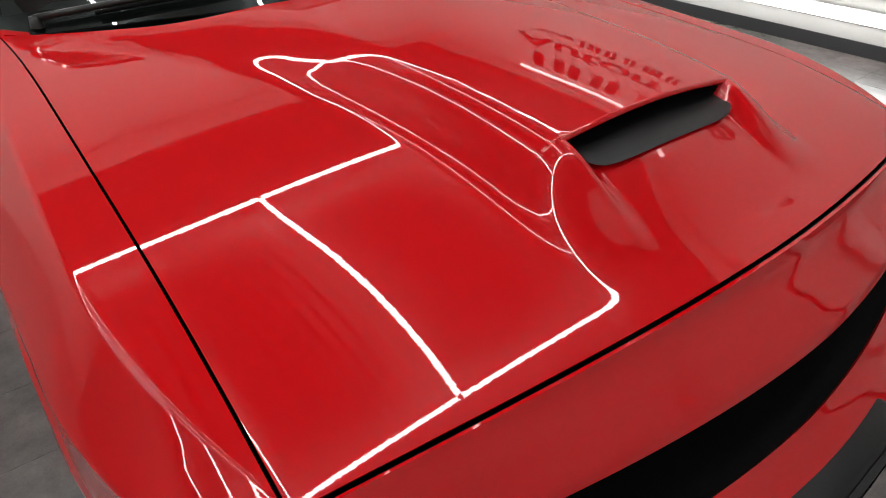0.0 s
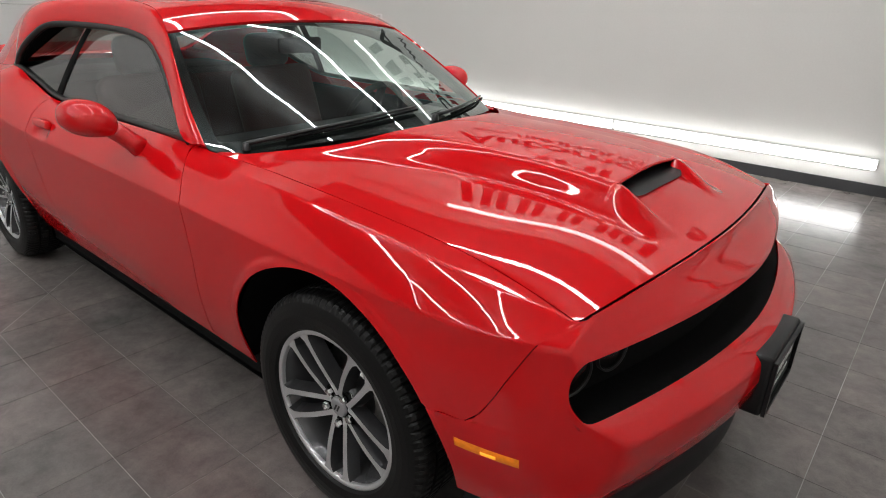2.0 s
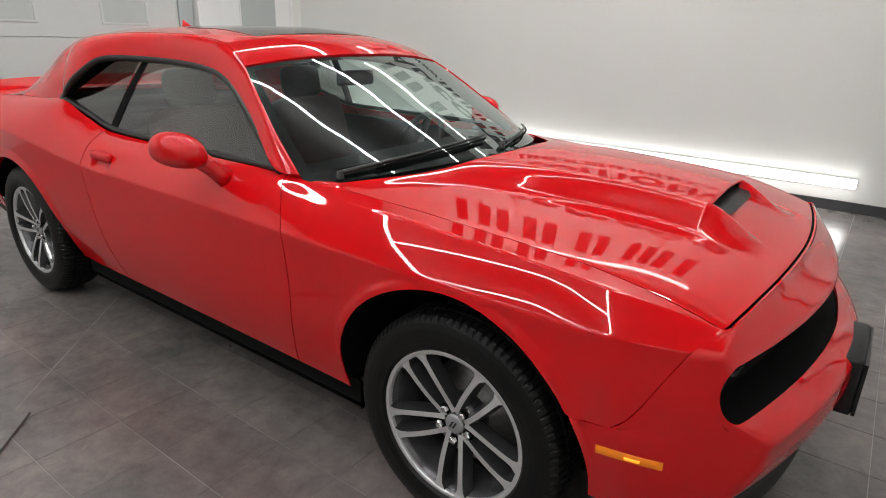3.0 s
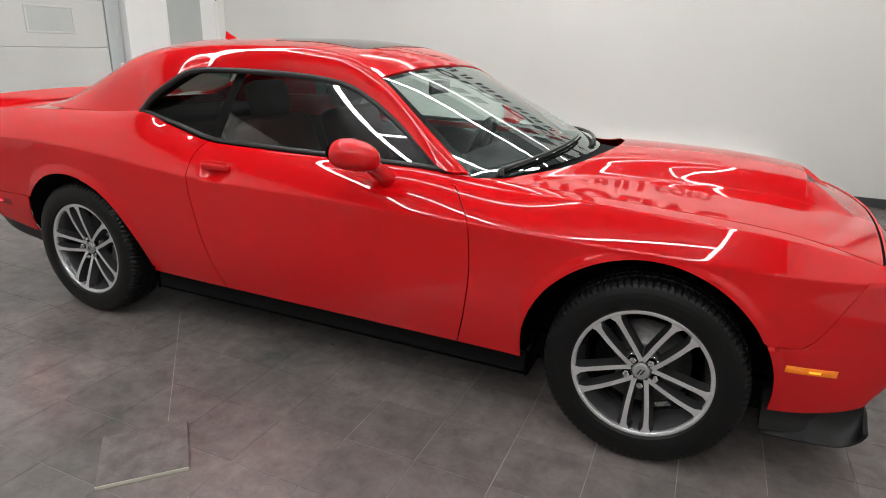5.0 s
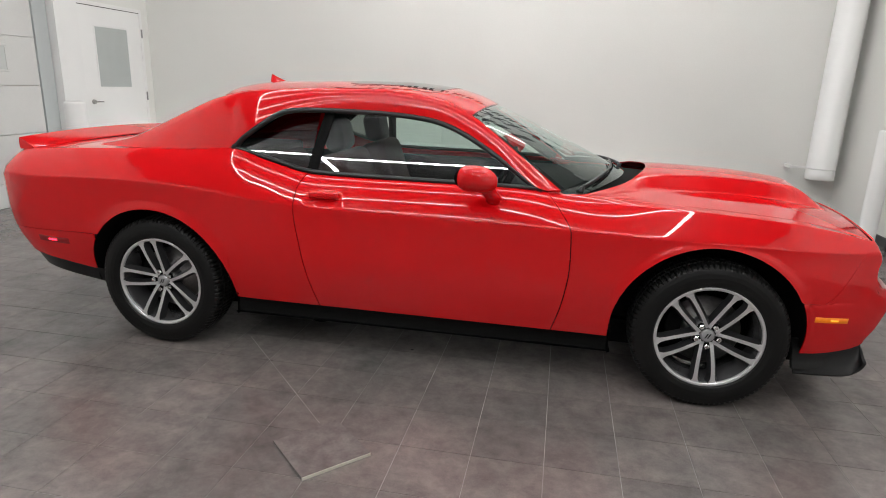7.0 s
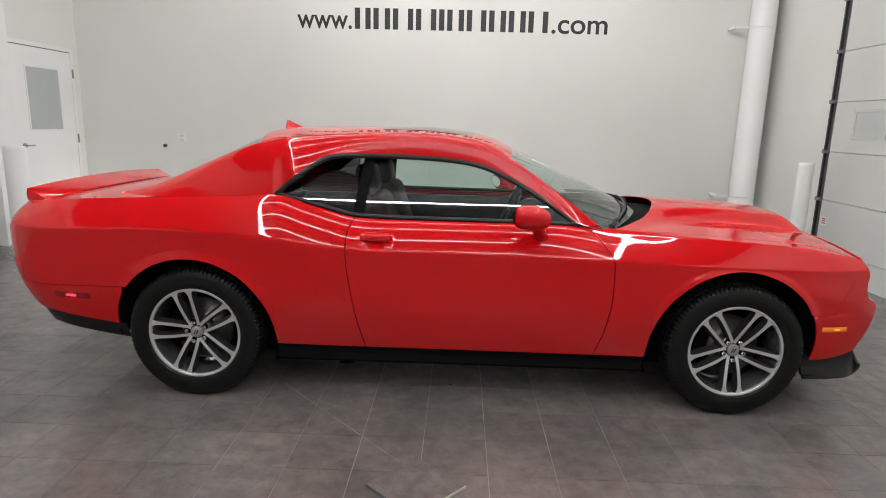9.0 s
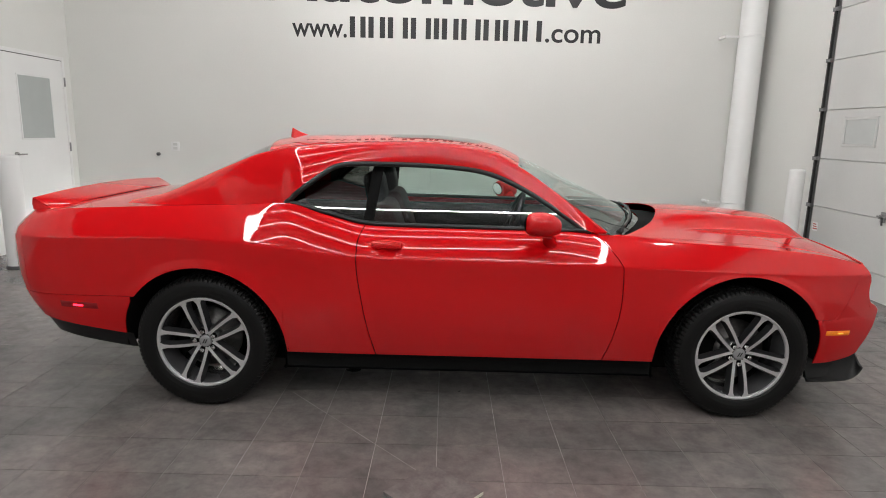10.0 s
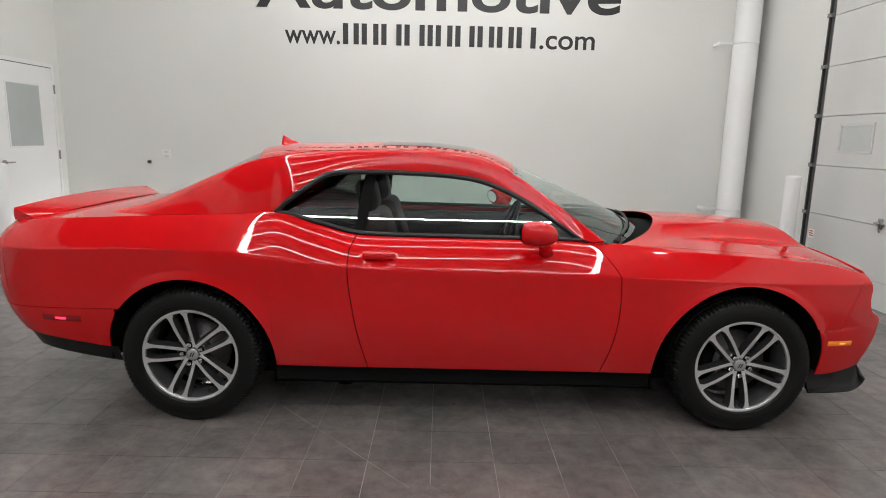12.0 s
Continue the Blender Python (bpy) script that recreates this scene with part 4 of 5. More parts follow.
def spoke_bmesh(side, face):
    bm = bmesh.new()
    rows = []
    for r, off, hw in spoke_outline(side):
        t = (r - 0.034) / 0.211
        top = -0.070 - 0.010 * math.sin(math.pi * t) - 0.0305 * t ** 1.6
        if face:
            ring = [(-hw, top - 0.0012), (hw, top - 0.0012), (hw, top + 0.003), (-hw, top + 0.003)]
        else:
            ring = [(-hw - 0.0005, top), (hw + 0.0005, top), (hw + 0.0125, top + 0.040), (-hw - 0.0125, top + 0.040)]
        rows.append([bm.verts.new((off + a, y, -r)) for a, y in ring])
    for i in range(len(rows) - 1):
        for k in range(4):
            bm.faces.new((rows[i][k], rows[i][(k + 1) % 4], rows[i + 1][(k + 1) % 4], rows[i + 1][k]))
    bm.faces.new(rows[0])
    bm.faces.new(rows[-1])
    return bm


def tyre_bmesh():
    bm = bmesh.new()
    n = 360
    prof = [(0.246, -0.094), (0.2555, -0.104), (0.262, -0.1125), (0.285, -0.1185), (0.305, -0.1190), (0.325, -0.1160), (0.343, -0.1105), (0.355, -0.104), (0.3635, -0.094),
            (0.3675, -0.080), (0.3685, -0.056), (0.361, -0.0545), (0.361, -0.0465), (0.3695, -0.045), (0.3705, -0.012), (0.3625, -0.011), (0.3625, -0.003), (0.3705, -0.002),
            (0.3705, 0.045), (0.361, 0.047), (0.361, 0.054), (0.3685, 0.056), (0.3675, 0.080), (0.3635, 0.094), (0.343, 0.1105), (0.305, 0.119), (0.262, 0.1125), (0.238, 0.094)]
    rows = []
    for i in range(n):
        a = 2 * math.pi * i / n
        groove = i % 4 == 0
        row = []
        for j, (r, h) in enumerate(prof):
            rr = r
            if groove and j in (7, 8, 9, 10, 21, 22, 23):
                rr -= 0.006
            if i % 4 == 2 and j in (13, 14, 17, 18):
                rr -= 0.004
            row.append(bm.verts.new((rr * math.cos(a), h, rr * math.sin(a))))
        rows.append(row)
    for i in range(n):
        a, b = rows[i], rows[(i + 1) % n]
        for j in range(len(prof) - 1):
            bm.faces.new((a[j], b[j], b[j + 1], a[j + 1]))
    return bm


def mesh_of(name, bm, mat, smooth=True):
    me = bpy.data.meshes.new(name)
    bmesh.ops.recalc_face_normals(bm, faces=bm.faces)
    for f in bm.faces:
        f.smooth = smooth
    bm.to_mesh(me)
    bm.free()
    me.materials.append(mat)
    return me


RIM = [(0.2464, -0.080), (0.2464, -0.0980), (0.2400, -0.0930), (0.234, -0.06), (0.222, -0.03), (0.215, 0.02), (0.218, 0.09), (0.240, 0.1), (0.2464, -0.080)]
M_RIM = mesh_of("wheel", lathe(bmesh.new(), RIM, 72, "y"), material("grey_barrel_paint", (0.11, 0.11, 0.115), 0.25, 0.5, vary=0.15, scale=9, coat=0.4))
M_LIP = mesh_of("rim_lip", lathe(bmesh.new(), [(0.2575, -0.0985), (0.2560, -0.1030), (0.2520, -0.1045), (0.2415, -0.1030), (0.2395, -0.0995), (0.2385, -0.0900)], 96, "y"), MACHINED)
M_TYRE = mesh_of("tyre", tyre_bmesh(), TYRE, False)
M_SPK = [mesh_of("spoke", spoke_bmesh(s, False), POCKET, False) for s in (1, -1)]
M_FACE = [mesh_of("spoke_face", spoke_bmesh(s, True), MACHINED, False) for s in (1, -1)]
M_HUB = mesh_of("hub", lathe(bmesh.new(), [(0.034, -0.066), (0.060, -0.062), (0.076, -0.050), (0.082, -0.030), (0.08, 0.02), (0.001, 0.02)], 40, "y"), material("grey_hub_paint", (0.10, 0.10, 0.105), 0.3, 0.4))
M_CAP = mesh_of("centre_cap", lathe(bmesh.new(), [(0.001, -0.081), (0.026, -0.080), (0.031, -0.077), (0.033, -0.070)], 32, "y"), material("grey_cap_paint", (0.36, 0.36, 0.37), 0.35, 0.4))
bm = bmesh.new()
for k in (-0.006, 0.006):
    vs = [bm.verts.new((k + a + 0.006 * b, -0.0815, 0.012 * b)) for a, b in ((-0.0035, -1), (0.0035, -1), (0.0035, 1), (-0.0035, 1))]
    bm.faces.new(vs)
M_MARK = mesh_of("cap_bars", bm, SEAL, False)
M_NUT = mesh_of("lug_nut", lathe(bmesh.new(), [(0.001, -0.090), (0.009, -0.089), (0.0130, -0.085), (0.0138, -0.060), (0.0165, -0.058), (0.0165, -0.045)], 6, "y"), CHROME, False)
M_WELL = mesh_of("nut_well", lathe(bmesh.new(), [(0.0185, -0.0722), (0.0165, -0.0722), (0.0165, -0.0715), (0.001, -0.0715)], 20, "y"), MATTE)
M_DISC = mesh_of("brake_disc", lathe(bmesh.new(), [(0.001, 0.0), (0.09, 0.0), (0.092, 0.015), (0.172, 0.015), (0.172, 0.04), (0.001, 0.04)], 48, "y"), STEEL)
bm = lathe(bmesh.new(), [(0.115, 0.0), (0.18, -0.004), (0.185, 0.05), (0.115, 0.05)], 10, "y", math.radians(140), math.radians(215))
M_CAL = mesh_of("brake_caliper", bm, MATTE)


def wheel(x, sg, turn):
    w = new("wheel", M_RIM)
    w.parent = car
    w.matrix_local = pose(x, -sg * 0.797, HUBZ + 0.005, 0, turn if sg > 0 else -turn, 0 if sg > 0 else 180)
    tagged(w, "alloy wheel with five machined twin spokes")

    def sub(name, me, m=None):
        o = new(name, me)
        o.parent = w
        if m is not None:
            o.matrix_local = m
        return o
    sub("tyre", M_TYRE)
    sub("rim_lip", M_LIP)
    sub("hub", M_HUB)
    sub("centre_cap", M_CAP)
    sub("cap_bars", M_MARK, pose(0, 0, 0, 0, -turn, 0))
    sub("brake_disc", M_DISC)
    sub("brake_caliper", M_CAL, pose(0, 0, 0, 0, -turn, 0))
    for k in range(5):
        for i in (0, 1):
            sub("spoke", M_SPK[i], pose(0, 0, 0, 0, 72 * k, 0))
            sub("spoke_face", M_FACE[i], pose(0, 0, 0, 0, 72 * k, 0))
        a = math.radians(72 * k)
        sub("lug_nut", M_NUT, pose(0.0550 * math.sin(a), 0, 0.0550 * -math.cos(a)))
        sub("nut_well", M_WELL, pose(0.0550 * math.sin(a), 0, 0.0550 * -math.cos(a)))
    return w


wheel(AXF, 1, -2)
wheel(AXR, 1, 21)
wheel(AXF, -1, 10)
wheel(AXR, -1, 30)

# ---------------------------------------------------------------- cabin
part("dashboard", boxed(0.42, 1.02, -0.66, 0.66, 0.62, 0.985, 0.05), LEATHER, car)
part("cabin_floor", boxed(-1.7, 0.9, -0.70, 0.70, 0.30, 0.36), MATTE, car)
part("parcel_shelf", boxed(-1.75, -1.25, -0.62, 0.62, 0.95, 1.06, 0.02), LEATHER, car)


def headliner_fn(u, t):
    x = lerp(-1.1, 0.2, u)
    return (x, UPW(x) * t * 0.97, roof_z(x, UPW(x) * t) - 0.045)


part("headliner", grid(headliner_fn, [i / 10 for i in range(11)], [-1 + i / 6 for i in range(13)]), HEADLINER, car)
for sg in (1, -1):
    part("door_card", boxed(-1.5, 0.65, sg * 0.70, sg * 0.725, 0.35, 0.99, 0.01), LEATHER, car)
    seat = part("front_seat", boxed(-0.35, 0.20, sg * 0.37 - 0.26, sg * 0.37 + 0.26, 0.42, 0.60, 0.06, 3), REDCLOTH, car, "dark red leather bucket seat")
    b = boxed(-0.09, 0.09, -0.25, 0.25, 0, 0.62, 0.06, 3)
    part("backrest", b, REDCLOTH, seat, m=pose(-0.38, sg * 0.37, 0.52, 0, -18, 0))
    b = boxed(-0.06, 0.06, -0.13, 0.13, 0, 0.19, 0.05, 3)
    part("headrest", b, LEATHER, seat, m=pose(-0.57, sg * 0.37, 1.11, 0, -12, 0))
    b = boxed(-0.07, 0.07, -0.3, 0.3, 0, 0.5, 0.06, 3)
    part("rear_backrest", b, REDCLOTH, car, m=pose(-1.12, sg * 0.33, 0.55, 0, -22, 0))
bm = bmesh.new()
ring = [(0.185 * math.cos(a), 0.185 * math.sin(a), 0) for a in [2 * math.pi * i / 36 for i in range(37)]]
tube(bm, ring, 0.016, 8, False)
sw = part("steering_wheel", bm, LEATHER, car, m=pose(0.33, 0.37, 0.93, 0, -68, 0))
for a in (0, 120, 240):
    part("wheel_arm", boxed(0, 0.18, -0.02, 0.02, -0.012, 0.012), LEATHER, sw, m=pose(0, 0, 0, 0, 0, a))
part("rear_view_mirror", boxed(0.22, 0.245, -0.12, 0.12, 1.255, 1.325, 0.012), LEATHER, car)


# ---------------------------------------------------------------- wall lettering
sign = thing("wall_lettering", "flat black vinyl lettering on the white wall", "lettering", (0, YB - 0.003, 0))


def word(body, x0, x1, z0, height, bold=0.0):
    """Letters of the built-in font, fitted to a width and a cap height."""
    cu = bpy.data.curves.new("word", "FONT")
    cu.body = body
    cu.offset = bold
    cu.extrude = 0.0005
    ob = bpy.data.objects.new("word", cu)
    scene.collection.objects.link(ob)
    bpy.context.view_layer.update()
    me = bpy.data.meshes.new_from_object(ob.evaluated_get(bpy.context.evaluated_depsgraph_get()))
    bpy.data.objects.remove(ob)
    xs = [v.co.x for v in me.vertices]
    cap = 0.729
    k = (x1 - x0) / (max(xs) - min(xs))
    for v in me.vertices:
        v.co = Vector(((v.co.x - min(xs)) * k + x0, -v.co.z, z0 + v.co.y * height / cap))
    # one object for each letter: islands whose widths overlap belong together
    bm = bmesh.new()
    bm.from_mesh(me)
    left, groups = set(bm.verts), []
    while left:
        todo, isle = [left.pop()], []
        while todo:
            v = todo.pop()
            isle.append(v)
            for e in v.link_edges:
                w = e.other_vert(v)
                if w in left:
                    left.discard(w)
                    todo.append(w)
        a, b = min(v.co.x for v in isle), max(v.co.x for v in isle)
        for g in groups:
            if min(b, g[1]) - max(a, g[0]) > 0.5 * min(b - a, g[1] - g[0]):
                g[0], g[1] = min(a, g[0]), max(b, g[1])
                g[2].extend(isle)
                break
        else:
            groups.append([a, b, isle])
    for a, b, isle in sorted(groups, key=lambda g: g[0]):
        ids = {v: k for k, v in enumerate(isle)}
        lm = bpy.data.meshes.new("letter")
        lm.from_pydata([tuple(v.co) for v in isle], [], [[ids[v] for v in f.verts] for f in bm.faces if f.verts[0] in ids])
        lm.materials.append(LETTER)
        o = new("letter", lm)
        o.parent = sign
    bm.free()


def bars(x0, x1, z0, z1, widths, gap):
    """Plain bars of the size of each character."""
    total = sum(widths) + gap * (len(widths) - 1)
    k = (x1 - x0) / total
    x = x0
    for w in widths:
        st = 0.30 * k
        for x2 in ([x, x + w * k - st] if w > 0.5 else [x]):
            part("letter_bar", boxed(x2, x2 + st, -0.001, 0.001, z0, z1), LETTER, sign, smooth=False)
        x += (w + gap) * k


word("www.", -2.318, -1.571, 2.771, 0.268, 0.012)
bars(-1.53, 1.087, 2.771, 3.044, (0.9, 0.95, 1.15, 1.15, 0.3, 0.95, 1.1, 0.95, 0.95, 1.1), 0.16)
word(".com", 1.138, 1.89, 2.771, 0.268, 0.012)
word("Automotive", -2.694, 2.209, 3.24, 0.515, 0.02)
bars(-2.364, 1.962, 3.971, 4.537, (0.9, 0.95, 1.15, 1.15, 0.3, 0.95), 0.16)

# ---------------------------------------------------------------- fixtures of the room
def pipe():
    t = thing("duct_pipe", "white painted round duct pipe fixed to the wall", "pipe", (3.86, 4.415, 0.0))
    part("tube", lathe(bmesh.new(), [(0.001, 0.52), (0.156, 0.52), (0.162, 0.53), (0.162, 0.60), (0.159, 0.605), (0.159, ZT)], 40, "z"), DOORWHITE, t)
    for z in (0.66, 2.87):
        part("clamp", lathe(bmesh.new(), [(0.159, z - 0.012), (0.163, z - 0.010), (0.163, z + 0.010), (0.159, z + 0.012)], 32, "z"), DOORWHITE, t)
        part("clamp_foot", boxed(-0.33, -0.16, -0.006, 0.006, z - 0.014, z + 0.014, 0.002), DOORWHITE, t, smooth=False)
        part("clamp_plate", boxed(-0.36, -0.33, -0.02, 0.185, z - 0.02, z + 0.02, 0.003), DOORWHITE, t, smooth=False)
    return t


pipe()


def bollard(x, y, top, r):
    t = thing("bollard", "white painted steel bollard standing on the floor", "bollard", (x, y, 0), "white bollards")
    part("post", lathe(bmesh.new(), [(0.001, top), (r * 0.8, top), (r * 0.97, top - 0.008), (r, top - 0.03), (r, 0.02)], 32, "z"), DOORWHITE, t)
    part("foot_ring", lathe(bmesh.new(), [(r, 0.03), (r + 0.012, 0.025), (r + 0.014, 0.0)], 32, "z"), BASE, t)


bollard(3.75, 2.75, 1.22, 0.080)
bollard(-4.717, 2.25, 1.19, 0.108)


def garage_door(x, sg, y0, y1, track, panes):
    """A sectional door in a side wall; sg points into the room."""
    d = tagged(new("door_2" if sg < 0 else "door_3"), "white sectional overhead garage door with steel tracks", "garage door", kind="structure")
    d.location = (x, 0, 0)
    zs = [0.0, 0.27, 0.805, 1.34, 1.875, 2.41, 2.945, 3.48]
    for a, b in zip(zs, zs[1:]):
        part("door_panel", boxed(0.0, sg * 0.045, y0, y1, a + 0.0025, b - 0.0025, 0.004, 1), GARAGE, d, smooth=False)
    for p0, p1 in panes:
        bm = bmesh.new()
        for a in ((p0 - 0.03, p1 + 0.03, 1.762, 1.785), (p0 - 0.03, p1 + 0.03, 1.488, 1.511), (p0 - 0.03, p0, 1.511, 1.762), (p1, p1 + 0.03, 1.511, 1.762)):
            box(bm, sg * 0.045, sg * 0.053, *a, 0.003, 1)
        f = part("window_frame", bm, GARAGE, d, smooth=False)
        part("pane", boxed(sg * 0.045, sg * 0.049, p0, p1, 1.511, 1.762), PALEPANE, f, smooth=False)
    if track is not None:
        bm = boxed(0.0, sg * 0.05, track - 0.015, track + 0.055, 0, ZT)
        part("door_track", bm, STEELTRACK, d, "galvanised steel door track", smooth=False)
        part("track_channel", boxed(sg * 0.05, sg * 0.075, track - 0.005, track + 0.018, 0, ZT), material("dark_track_steel", (0.06, 0.06, 0.06), 0.5, 0.7), d, smooth=False)
        for z in (0.81, 1.34, 1.88, 2.41, 2.95):
            part("roller_bracket", boxed(sg * 0.045, sg * 0.088, track - 0.055, track + 0.02, z - 0.017, z + 0.017, 0.005), STEELTRACK, d, smooth=False)
    return d


rd = garage_door(XR, -1, -1.6, 2.90, 2.954, ((2.069, 2.527), (0.886, 1.339)))
part("latch_plate", boxed(-0.06, -0.045, 1.739, 1.804, 0.77, 0.875, 0.008), STEELTRACK, rd)
part("latch_knob", lathe(bmesh.new(), [(0.001, -0.09), (0.016, -0.088), (0.02, -0.07), (0.012, -0.05)], 16, "x"), STEELTRACK, rd, m=pose(0, 1.771, 0.83))
part("latch_arm", boxed(-0.075, -0.06, 1.699, 1.839, 0.815, 0.835, 0.005), STEELTRACK, rd)
part("latch_hook", tube(bmesh.new(), [(-0.068, 1.771, 0.83), (-0.07, 1.767, 0.78), (-0.07, 1.749, 0.745)], 0.009, 8), STEELTRACK, rd)
st = thing("warning_sticker", "small worn red and white printed sticker by the door track", "sticker", (XR - 0.046, 2.82, 0.573))
part("sheet", boxed(-0.0015, 0, -0.05, 0.05, -0.05, 0.05), DOORWHITE, st, smooth=False)
for k, z in enumerate((-0.03, -0.005, 0.02)):
    part("printed_bar", boxed(-0.003, -0.0015, -0.042 + 0.01 * k, 0.036, z, z + 0.012), material("sticker_red", (0.45, 0.03, 0.03), 0.5), st, smooth=False)
ld = garage_door(XL, 1, -3.0, 2.50, None, ((1.56, 2.08), (0.30, 0.82)))
part("weather_seal", boxed(0.0, 0.03, 2.54, 2.74, 0, 3.6), material("grey_seal", (0.45, 0.48, 0.48), 0.5), ld, "pale grey door seal strip", smooth=False)
slab("trim", XL, XL + 0.12, 2.76, 3.12, 0, ZT, DOORWHITE, "white boxed column beside the garage door", "column")


def side_door():
    d = tagged(new("door_1"), "white closed door with a grey glazed upper half and lever handle", "door", kind="structure")
    d.location = (XL, 0, 0)
    y0, y1, h = 3.22, 4.375, 2.345
    part("leaf", boxed(0.0, 0.03, y0, y1, 0.01, h, 0.003), DOORWHITE, d, smooth=False)
    bm = bmesh.new()
    box(bm, 0, 0.036, y0 - 0.05, y0 - 0.002, 0, h + 0.05, 0.004)
    box(bm, 0, 0.036, y1 + 0.002, y1 + 0.05, 0, h + 0.05, 0.004)
    box(bm, 0, 0.036, y0 - 0.002, y1 + 0.002, h + 0.002, h + 0.05, 0.004)
    part("door_frame", bm, DOORWHITE, d, smooth=False)
    # black strip on the leaf's top edge that draws the dark gap above it
    part("head_gap", boxed(0.0302, 0.0325, y0, y1, h - 0.006, h + 0.002), MATTE, d, smooth=False)
    g = part("glazing", boxed(0.03, 0.033, 3.486, 4.088, 1.333, 2.092), FROST, d, "grey frosted glazing", smooth=False)
    bm = bmesh.new()
    for a in ((3.462, 4.112, 2.092, 2.112), (3.462, 4.112, 1.313, 1.333), (3.462, 3.486, 1.333, 2.092), (4.088, 4.112, 1.333, 2.092)):
        box(bm, 0.03, 0.038, *a, 0.003, 1)
    part("glazing_bead", bm, DOORWHITE, g, smooth=False)
    for z in (0.35, 1.206, 2.071):
        part("hinge", lathe(bmesh.new(), [(0.001, z - 0.06), (0.011, z - 0.058), (0.011, z + 0.058), (0.001, z + 0.06)], 10, "z"), STEELTRACK, d, m=pose(0.044, 4.392, 0))
    hd = part("door_handle", lathe(bmesh.new(), [(0.001, 0.055), (0.028, 0.053), (0.03, 0.03)], 20, "x"), STEEL, d, m=pose(0, 3.33, 1.14))
    part("lever", tube(bmesh.new(), [(0.05, 0.0, 0), (0.075, 0.0, 0), (0.08, 0.03, 0), (0.08, 0.12, 0.0)], 0.009, 8), STEEL, hd)


side_door()
sp = thing("wall_outlet", "white double power outlet on the white wall", "outlet", (-4.012, YB, 1.241))
part("plate", boxed(-0.06, 0.06, -0.008, 0, -0.062, 0.062, 0.004), DOORWHITE, sp)
for z in (-0.028, 0.028):
    part("socket", boxed(-0.03, 0.03, -0.010, -0.008, z - 0.018, z + 0.018), material("socket_grey", (0.64, 0.64, 0.62), 0.4), sp, smooth=False)
kb = thing("door_stop", "small round metal door stop on the wall", "door stop", (-4.254, YB, 1.128))
part("knob", lathe(bmesh.new(), [(0.001, -0.045), (0.016, -0.043), (0.024, -0.032), (0.024, -0.018), (0.014, -0.008), (0.024, 0.0)], 20, "y"), BASE, kb)


def wall_strip(x0, x1, z=0.275, lamp=None):
    t = thing("wall_light_strip", "lit white linear light fixed to the back wall", "light strip", ((x0 + x1) / 2, YB, z), "wall light strips")
    h = (x1 - x0) / 2
    part("housing", boxed(-h, h, -0.03, 0, -0.05, 0.05, 0.004), DOORWHITE, t, smooth=False)
    part("diffuser", boxed(-h + 0.01, h - 0.01, -0.062, -0.03, -0.042, 0.042, 0.012), lamp or STRIP, t)


wall_strip(-0.24, 2.228)
wall_strip(-2.735, -0.265)
wall_strip(-5.23, -2.76)

# ---------------------------------------------------------------- tiles of the floor
TS, TX, TY = 0.3065, -0.18, -0.965
bm = box(bmesh.new(), 0.0015, TS - 0.0015, 0.0015, TS - 0.0015, -0.003, 0.0, 0.0)
M_TILE = mesh_of("tile", bm, TILE, False)
floor_ob = bpy.data.objects["floor"]
verts, faces = [], []
made = 0
for i in range(-18, 16):
    for j in range(-34, 19):
        x, y = TX + i * TS, TY + j * TS
        if x < XL - 0.25 or x > XR or y > YB or y < YF - 0.2:
            continue
        if -9 <= i <= 9 and -6 <= j <= 8 and made < 300:
            o = new("tile", M_TILE)
            o.parent = floor_ob
            o.location = (x, y, 0)
            made += 1
        else:
            a, b, g = len(verts), TS - 0.0015, 0.0015
            verts += [(x + g, y + g, 0), (x + b, y + g, 0), (x + b, y + b, 0), (x + g, y + b, 0), (x + g, y + g, -0.003), (x + b, y + g, -0.003), (x + b, y + b, -0.003), (x + g, y + b, -0.003)]
            faces += [(a, a + 1, a + 2, a + 3), (a, a + 4, a + 5, a + 1), (a + 1, a + 5, a + 6, a + 2), (a + 2, a + 6, a + 7, a + 3), (a + 3, a + 7, a + 4, a)]
me = bpy.data.meshes.new("far_tiles")
me.from_pydata(verts, [], faces)
me.materials.append(TILE)
ft = new("far_tiles", me)
ft.parent = floor_ob
tagged(ft, kind="stuff")

for (xa, ya), (xb, yb) in (((-1.04, -0.70), (-0.275, -1.497)),):
    n = Vector((yb - ya, xa - xb, 0)).normalized() * 0.0012
    bm = bmesh.new()
    bm.faces.new([bm.verts.new((x + k * n.x, y + k * n.y, 0.0008)) for x, y, k in ((xa, ya, 1), (xb, yb, 1), (xb, yb, -1), (xa, ya, -1))])
    part("scratch", bm, GROUT, floor_ob, smooth=False)

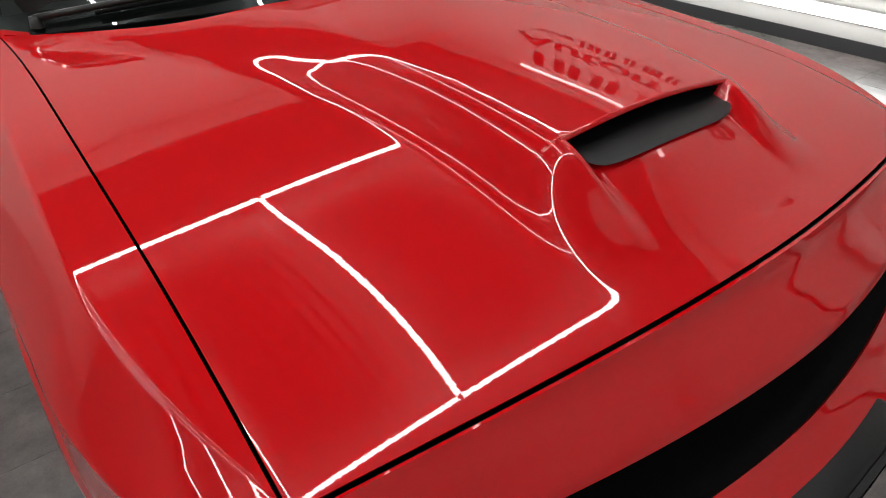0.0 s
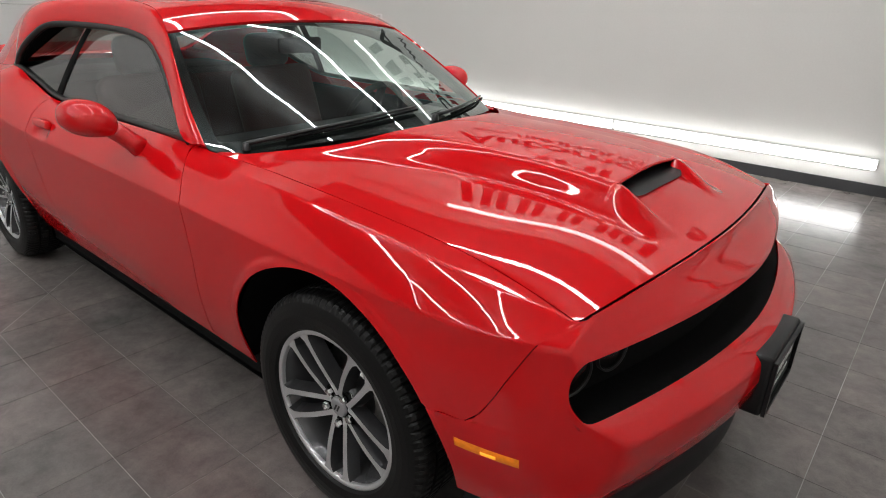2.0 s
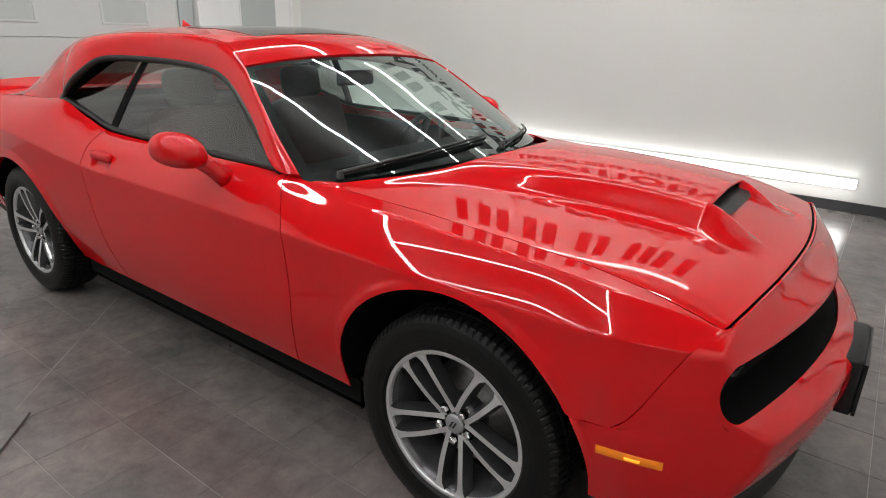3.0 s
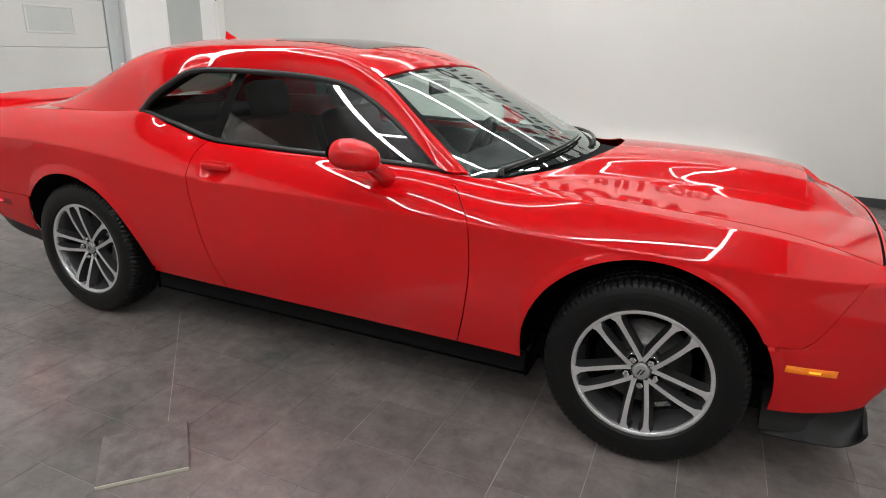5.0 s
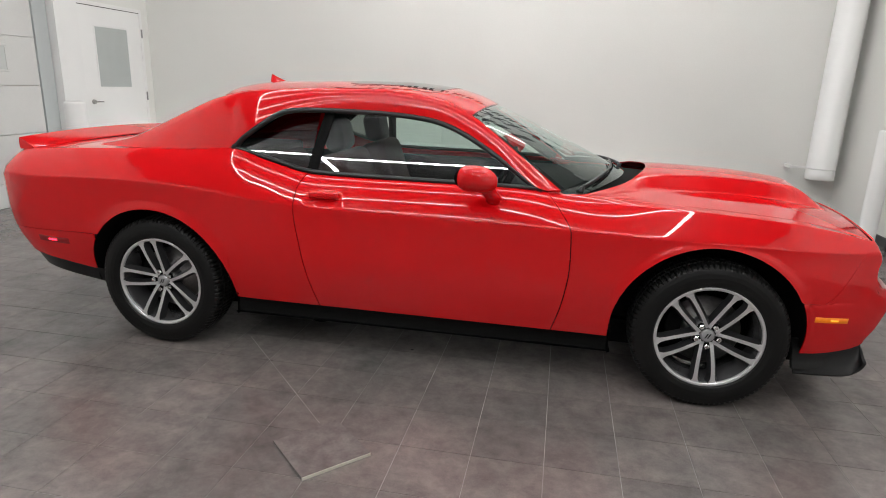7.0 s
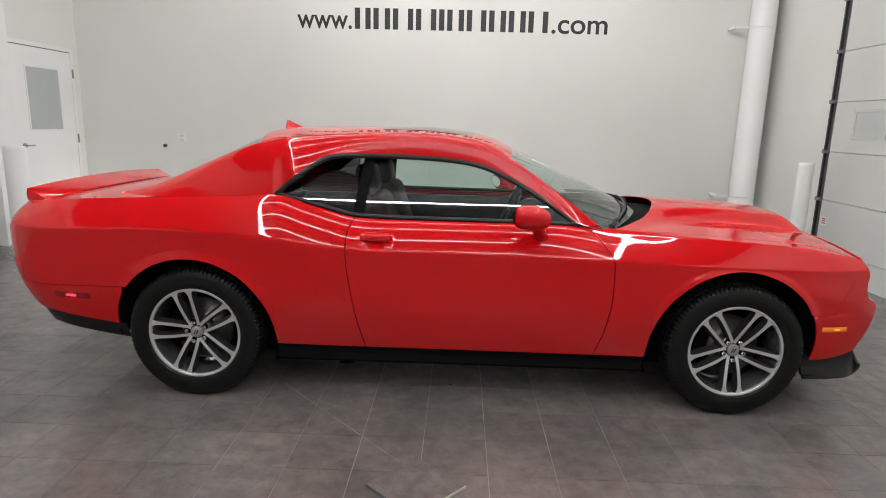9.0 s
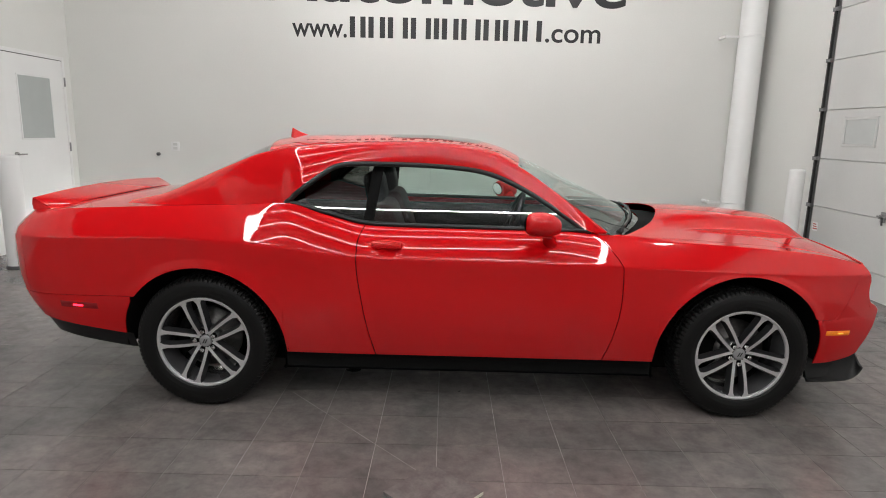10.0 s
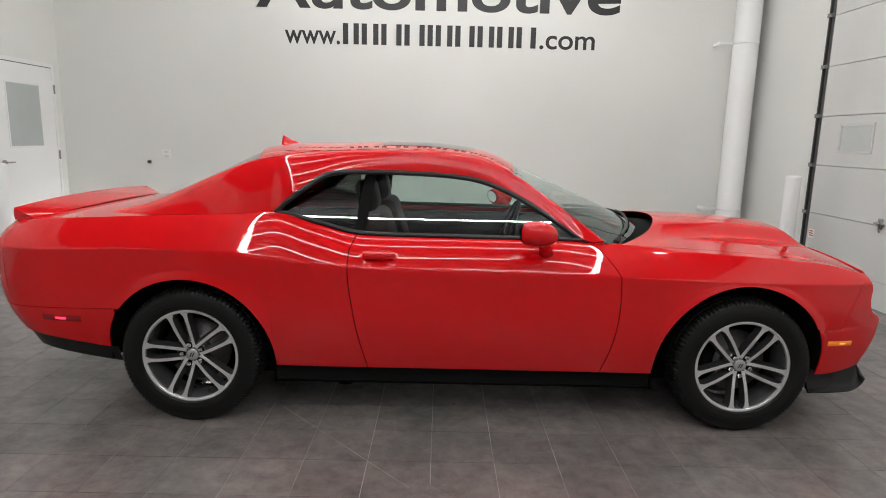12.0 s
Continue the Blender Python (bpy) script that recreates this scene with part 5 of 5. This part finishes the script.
lt = thing("loose_tile", "loose grey stone tile with a pale edge on the floor", "tile", (-0.19, -1.685, 0.0))
part("slab", boxed(-0.152, 0.152, -0.152, 0.152, 0.0015, 0.0135, 0.001), material("pale_stone", (0.145, 0.135, 0.131), 0.26, vary=0.25, scale=14, grain=0.08), lt, smooth=False, m=pose(0, 0, 0, 0, 0, 47))
part("cut_edge", boxed(-0.152, 0.152, -0.1550, -0.1521, 0.0005, 0.0128), material("pale_tile_edge", (0.52, 0.50, 0.42), 0.7), lt, smooth=False, m=pose(0, 0, 0, 0, 0, 47))


def floor_scrap(x, y, size, seed):
    """A small crumpled piece of dirt."""
    rnd = random.Random(seed)
    t = thing("floor_scrap", "small dark crumpled scrap lying on the tiles", "scrap", (x, y, 0.0), "scraps on the floor")
    bm = bmesh.new()
    bmesh.ops.create_icosphere(bm, subdivisions=2, radius=size)
    for v in bm.verts:
        k = rnd.uniform(0.55, 1.25)
        v.co = Vector((v.co.x * k * 1.5, v.co.y * k * 0.8, max(0.0, (v.co.z + size) * 0.28 * k) + 0.0005))
    part("flake", bm, MATTE, t, smooth=False)


floor_scrap(-0.735, -0.36, 0.030, 3)
floor_scrap(-0.057, -0.63, 0.006, 8)


# ---------------------------------------------------------------- light tubes
def light_tube(x0, x1, y0, y1, z):
    t = thing("light_tube", "lit white linear tube hung from the ribbed ceiling", "light tube", ((x0 + x1) / 2, (y0 + y1) / 2, z), "ceiling light tubes")
    dx, dy = (x1 - x0) / 2, (y1 - y0) / 2
    part("diffuser", boxed(-max(dx, 0.025), max(dx, 0.025), -max(dy, 0.025), max(dy, 0.025), 0, 0.04), LIGHT, t, smooth=False)
    part("hanger", boxed(-0.01, 0.01, -0.01, 0.01, 0.04, ZT - z), STEELTRACK, t, smooth=False)
    return t


ZL = 4.9
# the row at y = -9.0 and its end tubes are unseen, added to brighten the doors
for y in (-9.0, -6.6, -4.2, -1.8, 0.6, 3.0):
    light_tube(-2.60, -0.17, y, y, ZL)
    light_tube(-0.15, 2.28, y, y, ZL)
for x in (-2.635, 2.315):
    for y in (-8.97, -6.57, -4.17, -1.77, 0.63):
        light_tube(x, x, y, y + 2.34, ZL)
wall_strip(-0.16, 2.30, 4.75, HIGHSTRIP)
wall_strip(-2.63, -0.18, 4.75, HIGHSTRIP)
